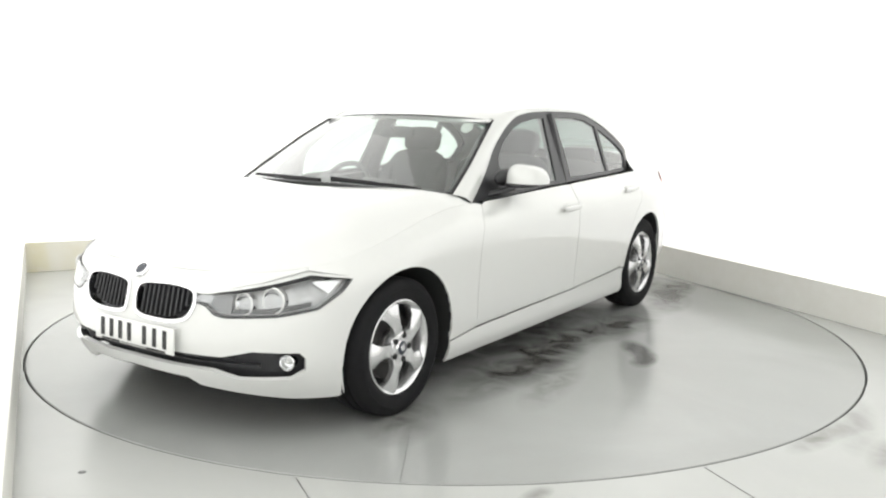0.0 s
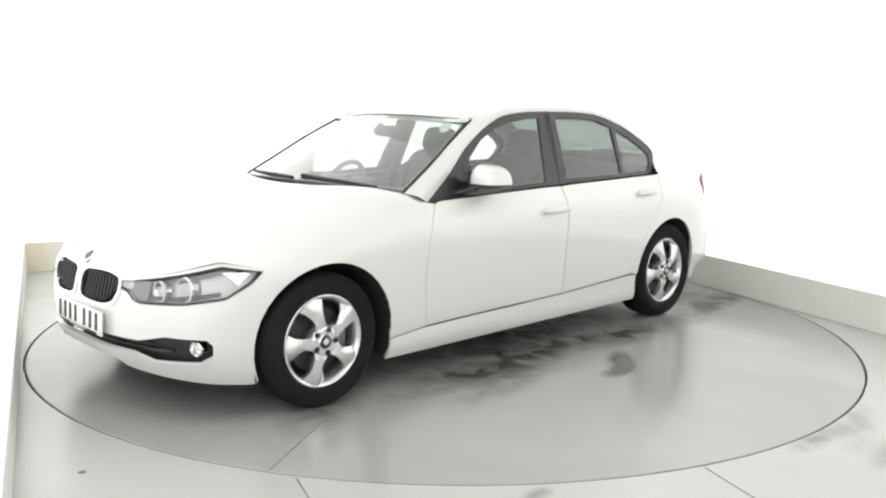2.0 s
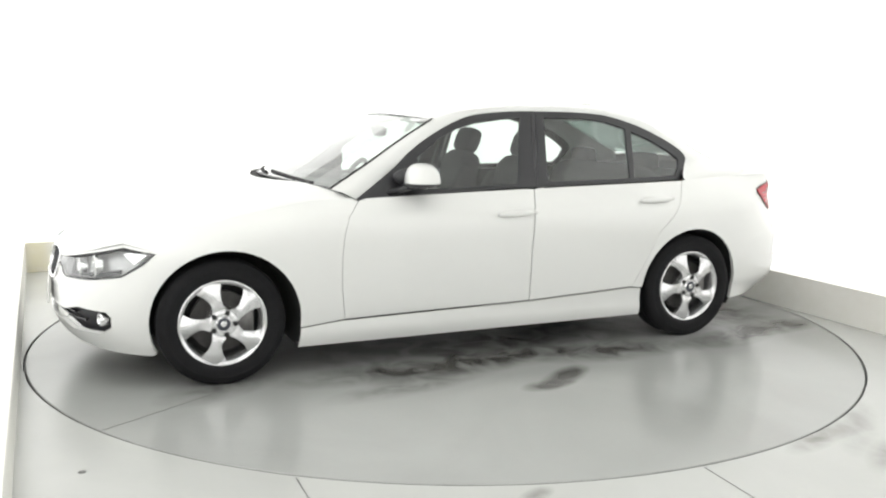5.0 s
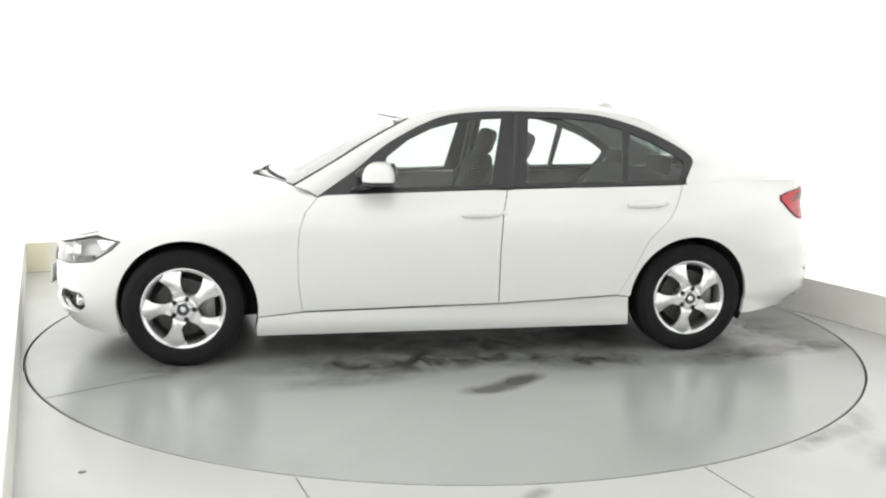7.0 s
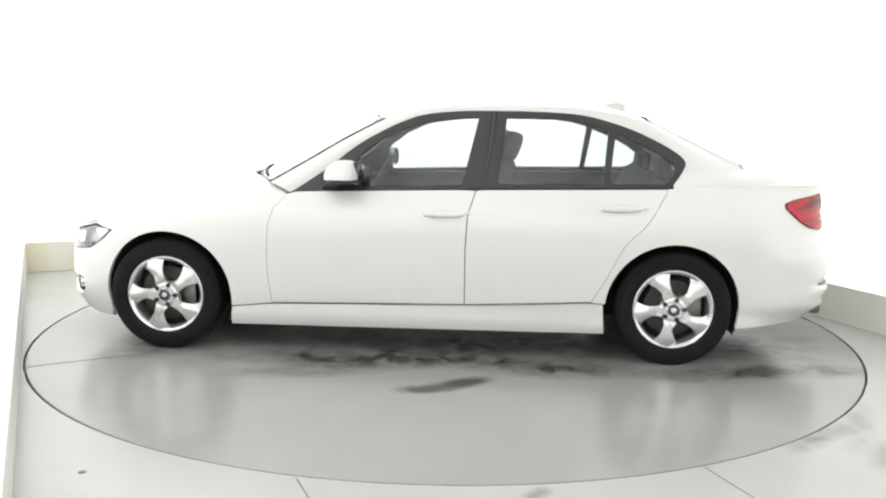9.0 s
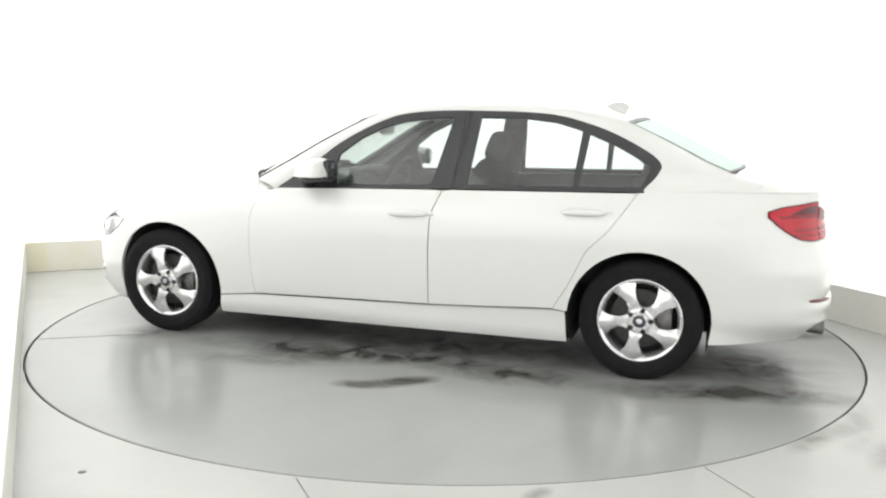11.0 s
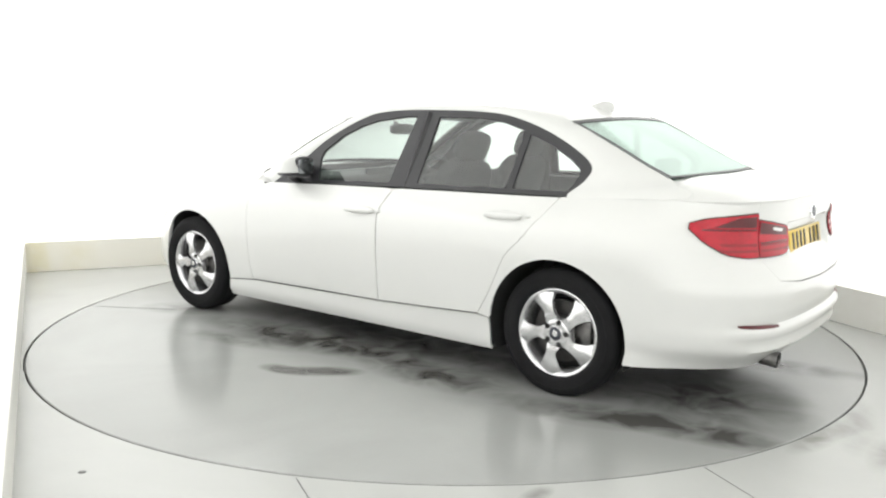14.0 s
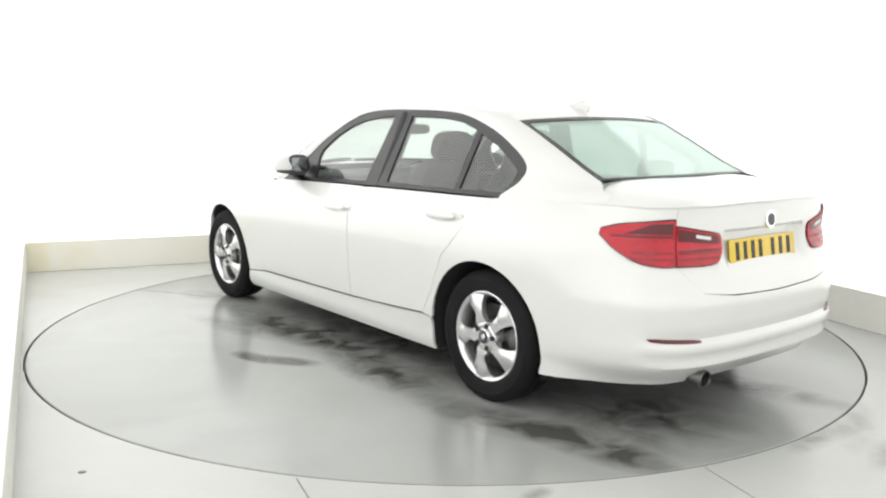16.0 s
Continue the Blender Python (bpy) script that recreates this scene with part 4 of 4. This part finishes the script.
for k in range(9):
    t = k / 8
    x, h, w = -1.04 - .17 * t, .05 * math.sin(min(t * 1.25, 1) * math.pi / 2) ** 1.5 * (1 if t < .9 else .75), .028 * math.sin(math.pi * (.12 + .8 * t)) + .003
    z = ROOF(x, 0).z - .004
    rows.append([fin.verts.new((x - .02 * q, s * w * (1 - q) ** .6, z + h * q)) for s, q in ((1, 0), (1, .5), (1, .85), (0, 1), (-1, .85), (-1, .5), (-1, 0))])
for a, b in zip(rows, rows[1:]):
    for i in range(6):
        fin.faces.new((a[i], b[i], b[i + 1], a[i + 1]))
fin.faces.new(rows[0]), fin.faces.new(rows[-1][::-1])
bmesh.ops.recalc_face_normals(fin, faces=fin.faces)
part("roof_aerial", fin, M_PAINT, CAR, "white fin-shaped roof aerial")

# door mirrors
def mirror_shell(sg, at):
    """A domed cap, flat below and cut off square behind, higher at its inner end."""
    bm, rows, n, m = bmesh.new(), [], 9, 32
    for i in range(n):
        la = math.pi / 2 * i / n
        row = []
        for k in range(m):
            lo = 2 * math.pi * k / m
            c, d = math.cos(lo), math.sin(lo)
            x = .088 * math.copysign(abs(c) ** (.45 if c < 0 else .8), c) * math.cos(la) ** (.45 if c < 0 else .75)
            y = .112 * math.copysign(abs(d) ** .8, d) * math.cos(la) ** .55
            row.append(bm.verts.new((x, y * sg, .094 * math.sin(la) ** .85 * (1 - 1.5 * y))))
        rows.append(row)
    top = bm.verts.new((0, 0, .0945))
    for a, b in zip(rows, rows[1:]):
        for k in range(m):
            bm.faces.new((a[k], a[(k + 1) % m], b[(k + 1) % m], b[k]))
    for k in range(m):
        bm.faces.new((rows[-1][k], rows[-1][(k + 1) % m], top))
    bm.faces.new(rows[0])
    bmesh.ops.recalc_face_normals(bm, faces=bm.faces)
    bm.transform(at)
    return bm


for sg in (1, -1):
    door = door_f[0] if sg > 0 else door_f[1]
    tilt = Matrix.Rotation(radians(-8 * sg), 4, "Z")
    at = Matrix.Translation((.388, .918 * sg, .986)) @ tilt
    mirror = part("door_mirror", mirror_shell(sg, at), M_PAINT, CAR, "white domed door mirror on a black base")
    part("mirror_base", blob((.386, .886 * sg, .974), (.086, .092, .017), .75, 14, tilt), M_FRAME, mirror, "black mirror base")
    part("mirror_arm", tube([(.50, .74 * sg, .918), (.47, .80 * sg, .936), (.43, .87 * sg, .962)], .036, 12, flat=.5), M_FRAME, mirror)
    part("mirror_frame", blob((.310, .882 * sg, 1.016), (.018, .068, .062), .7, 16, tilt), M_FRAME, mirror, "black frame round the mirror glass")
    part("mirror_root", blob((.402, .796 * sg, 1.008), (.096, .030, .046), .95, 14, tilt), M_FRAME, mirror, "black inner end of the mirror")
    part("mirror_glass", box(-.003, .003, -.052, .052, -.041, .041, .002, 2, Matrix.Translation((.2915, .882 * sg, 1.020)) @ tilt), M_MIRROR, mirror, "mirror glass tinted for a dark reflection")

# door handles
for doors, x, z in ((door_f, -.165, .808), (door_r, -1.105, .856)):
    for ob, sg in zip(doors, (1, -1)):
        p = skin(ux(x), z, .020)
        lean = Matrix.Rotation(radians(1.5), 4, "Y")
        part("door_handle", blob((p.x, p.y * sg, z), (.112, .014, .017), .75, 14, lean), M_PAINT, ob, "white pull handle")
        q = skin(ux(x + .0), z - .004, .0)
        part("handle_recess", blob((q.x, (q.y - .008) * sg, z - .006), (.085, .010, .030), .8, 12), M_PAINT, ob)
        lock = skin(ux(x - .13), z + .003, .002)
        part("door_lock", blob((lock.x, lock.y * sg, z + .003), (.016, .006, .013), .8, 10), M_PAINT, ob)

# cowl and wipers
cowl_line = [(1.085 - .26 * (w / .74) ** 2, w) for w in np.linspace(-.74, .74, 13)]
cowl_back = [(.93 - .20 * (w / .72) ** 2, w) for w in np.linspace(.72, -.72, 13)]
part("cowl", sheet(cowl_line + cowl_back, lambda x, y: BONNET(x, y) - Vector((0, 0, .014)), (0, 0, .5), cell=.06, rim=0), M_SEAL, CAR, "black scuttle panel below the windscreen")
for y0, y1 in ((.02, -.62), (.58, .08)):
    path = []
    for k in range(7):
        y = y0 + (y1 - y0) * k / 6
        path.append((1.0 - .21 * (y / .74) ** 2 - .02 * k / 6, y, .985 - .035 * (y / .74) ** 2 + .012 * k / 6))
    part("wiper", tube(path, .011, 8), M_SEAL, CAR, "black wiper")


# ---- cabin ----
def seat(y, x=0.0):
    s = part("front_seat", blob((-.08 + x, y, .50), (.27, .25, .085), .5, 16), M_CLOTH, CAR, "dark grey cloth front seat")
    lean = Matrix.Rotation(radians(-20), 4, "Y")
    part("backrest", blob((-.40 + x, y, .79), (.075, .235, .31), .5, 18, lean), M_CLOTH, s)
    for w in (.19, -.19):
        part("bolster", blob((-.355 + x, y + w, .76), (.075, .055, .25), .6, 12, lean), M_CLOTH, s)
    part("headrest", blob((-.525 + x, y, 1.155), (.05, .135, .085), .55, 16, lean), M_CLOTH, s, "padded headrest")
    for w in (.06, -.06):
        part("headrest_post", tube([(-.50 + x, y + w, 1.04), (-.52 + x, y + w, 1.10)], .007, 8), M_STEEL, s)
    return s


seat(.36), seat(-.36, .06)
bench = part("rear_seat", blob((-.98, 0, .50), (.26, .64, .09), .35, 20), M_CLOTH, CAR, "dark cloth rear bench")
part("backrest", blob((-1.27, 0, .76), (.07, .63, .27), .35, 20, Matrix.Rotation(radians(-24), 4, "Y")), M_CLOTH, bench)
for y in (.36, -.36):
    part("headrest", blob((-1.40, y, 1.045), (.045, .13, .06), .5, 14), M_CLOTH, bench, "padded headrest")
part("parcel_shelf", box(-1.86, -1.36, -.56, .56, .945, .975, .01), M_CLOTH, CAR, "dark parcel shelf")
dash = part("dashboard", blob((.70, 0, .80), (.24, .73, .135), .3, 24), M_DASH, CAR, "dark grey dashboard")
part("instrument_hood", blob((.56, -.36, .93), (.12, .19, .04), .6, 14), M_DASH, dash)
part("display", box(.49, .51, -.10, .14, .885, .965, .006), M_FRAME, dash, "small black display")
wheel_m = Matrix.Translation((.36, -.36, .86)) @ Matrix.Rotation(radians(-25), 4, "Y")
ring = [wheel_m @ Vector((0, .183 * math.cos(a), .183 * math.sin(a))) for a in (2 * math.pi * k / 32 for k in range(32))]
steer = part("steering_wheel", tube(ring, .016, 10, True), M_DASH, CAR, "black three-spoke steering wheel")
part("hub", blob((0, 0, 0), (.03, .07, .06), .7, 12, wheel_m), M_DASH, steer)
for a in (0, 180, 270):
    e = wheel_m @ Vector((0, .175 * math.cos(radians(a)), .175 * math.sin(radians(a))))
    part("spoke", tube([tuple(wheel_m.translation), tuple(e)], .014, 8), M_DASH, steer)
part("column", tube([(.36, -.36, .86), (.60, -.36, .76)], .035, 12), M_DASH, steer)
part("console", box(-.35, .55, -.10, .10, .26, .55, .03), M_DASH, CAR, "dark centre console")
part("cabin_mirror", blob((.305, 0, 1.228), (.018, .12, .034), .6, 14), M_FRAME, CAR, "black rear-view mirror")
part("mirror_stalk", tube([(.318, 0, 1.24), (.372, 0, 1.272)], .012, 8), M_FRAME, CAR)
for y in (.42, -.42):
    part("sun_visor", box(.14, .27, y - .17, y + .17, 1.292, 1.308, .006), M_CEIL, CAR, "pale sun visor")
headlining = crowned([(p[0], p[1] - .01, p[2] - .03) for p in RAIL[2:13]], cub((.30, .2, .08, -.13, -.47, -.81, -1.08, -1.32), (1.298, 1.318, 1.338, 1.358, 1.378, 1.383, 1.363, 1.295)), 2.2)
part("headlining", sheet(inset(roof_poly, .01), headlining, (0, 0, 3), cell=.08, rim=0), M_CEIL, CAR, "pale grey headlining")
for sg in (1, -1):
    part("belt_pillar", tube([(-.36, .73 * sg, .60), (-.37, .73 * sg, .93), (-.40, .655 * sg, 1.14), (-.42, .585 * sg, 1.33)], .05, 10, flat=.4), M_FRAME, CAR, "black belt pillar trim")
for sg in (1, -1):
    part("pillar_trim", tube([(x - .02, (y - .026) * sg, z - .012) for x, y, z in RAIL[:4]], .027, 8), M_FRAME, CAR, "black inner pillar trim")
part("tax_disc", turned(lathe([(.0005, .001), (.036, .001), (.037, -.001)], 28), (.285, .47, 1.262), (.75, .12, .65)), M_PLATE_W, windscreen, "round pale paper disc on the glass")


# ---- motion: table and car turn together about the table's middle ----
PIVOT = (-0.1304, 0.0700)


def heading(t):
    """The car's heading in degrees; the table starts gently and then turns evenly."""
    return 183.437 - 6.798 * (t - 8) + 0.19 * ((t - 8) / 8) ** 2 - 1.727 * max(1 - t / 0.8, 0) ** 2


def motions():
    times = [0.0, 0.2, 0.4, 0.6, 0.8, 1.0] + [1.5 + 0.5 * k for k in range(30)]
    walk(TABLE, [(t, pose(0, 0, 0, 0, 0, heading(t))) for t in times])
    walk(CAR, [(t, pose(0, 0, 0, 0, 0, heading(t)) @ pose(-PIVOT[0], -PIVOT[1], 0.001)) for t in times])


motions()
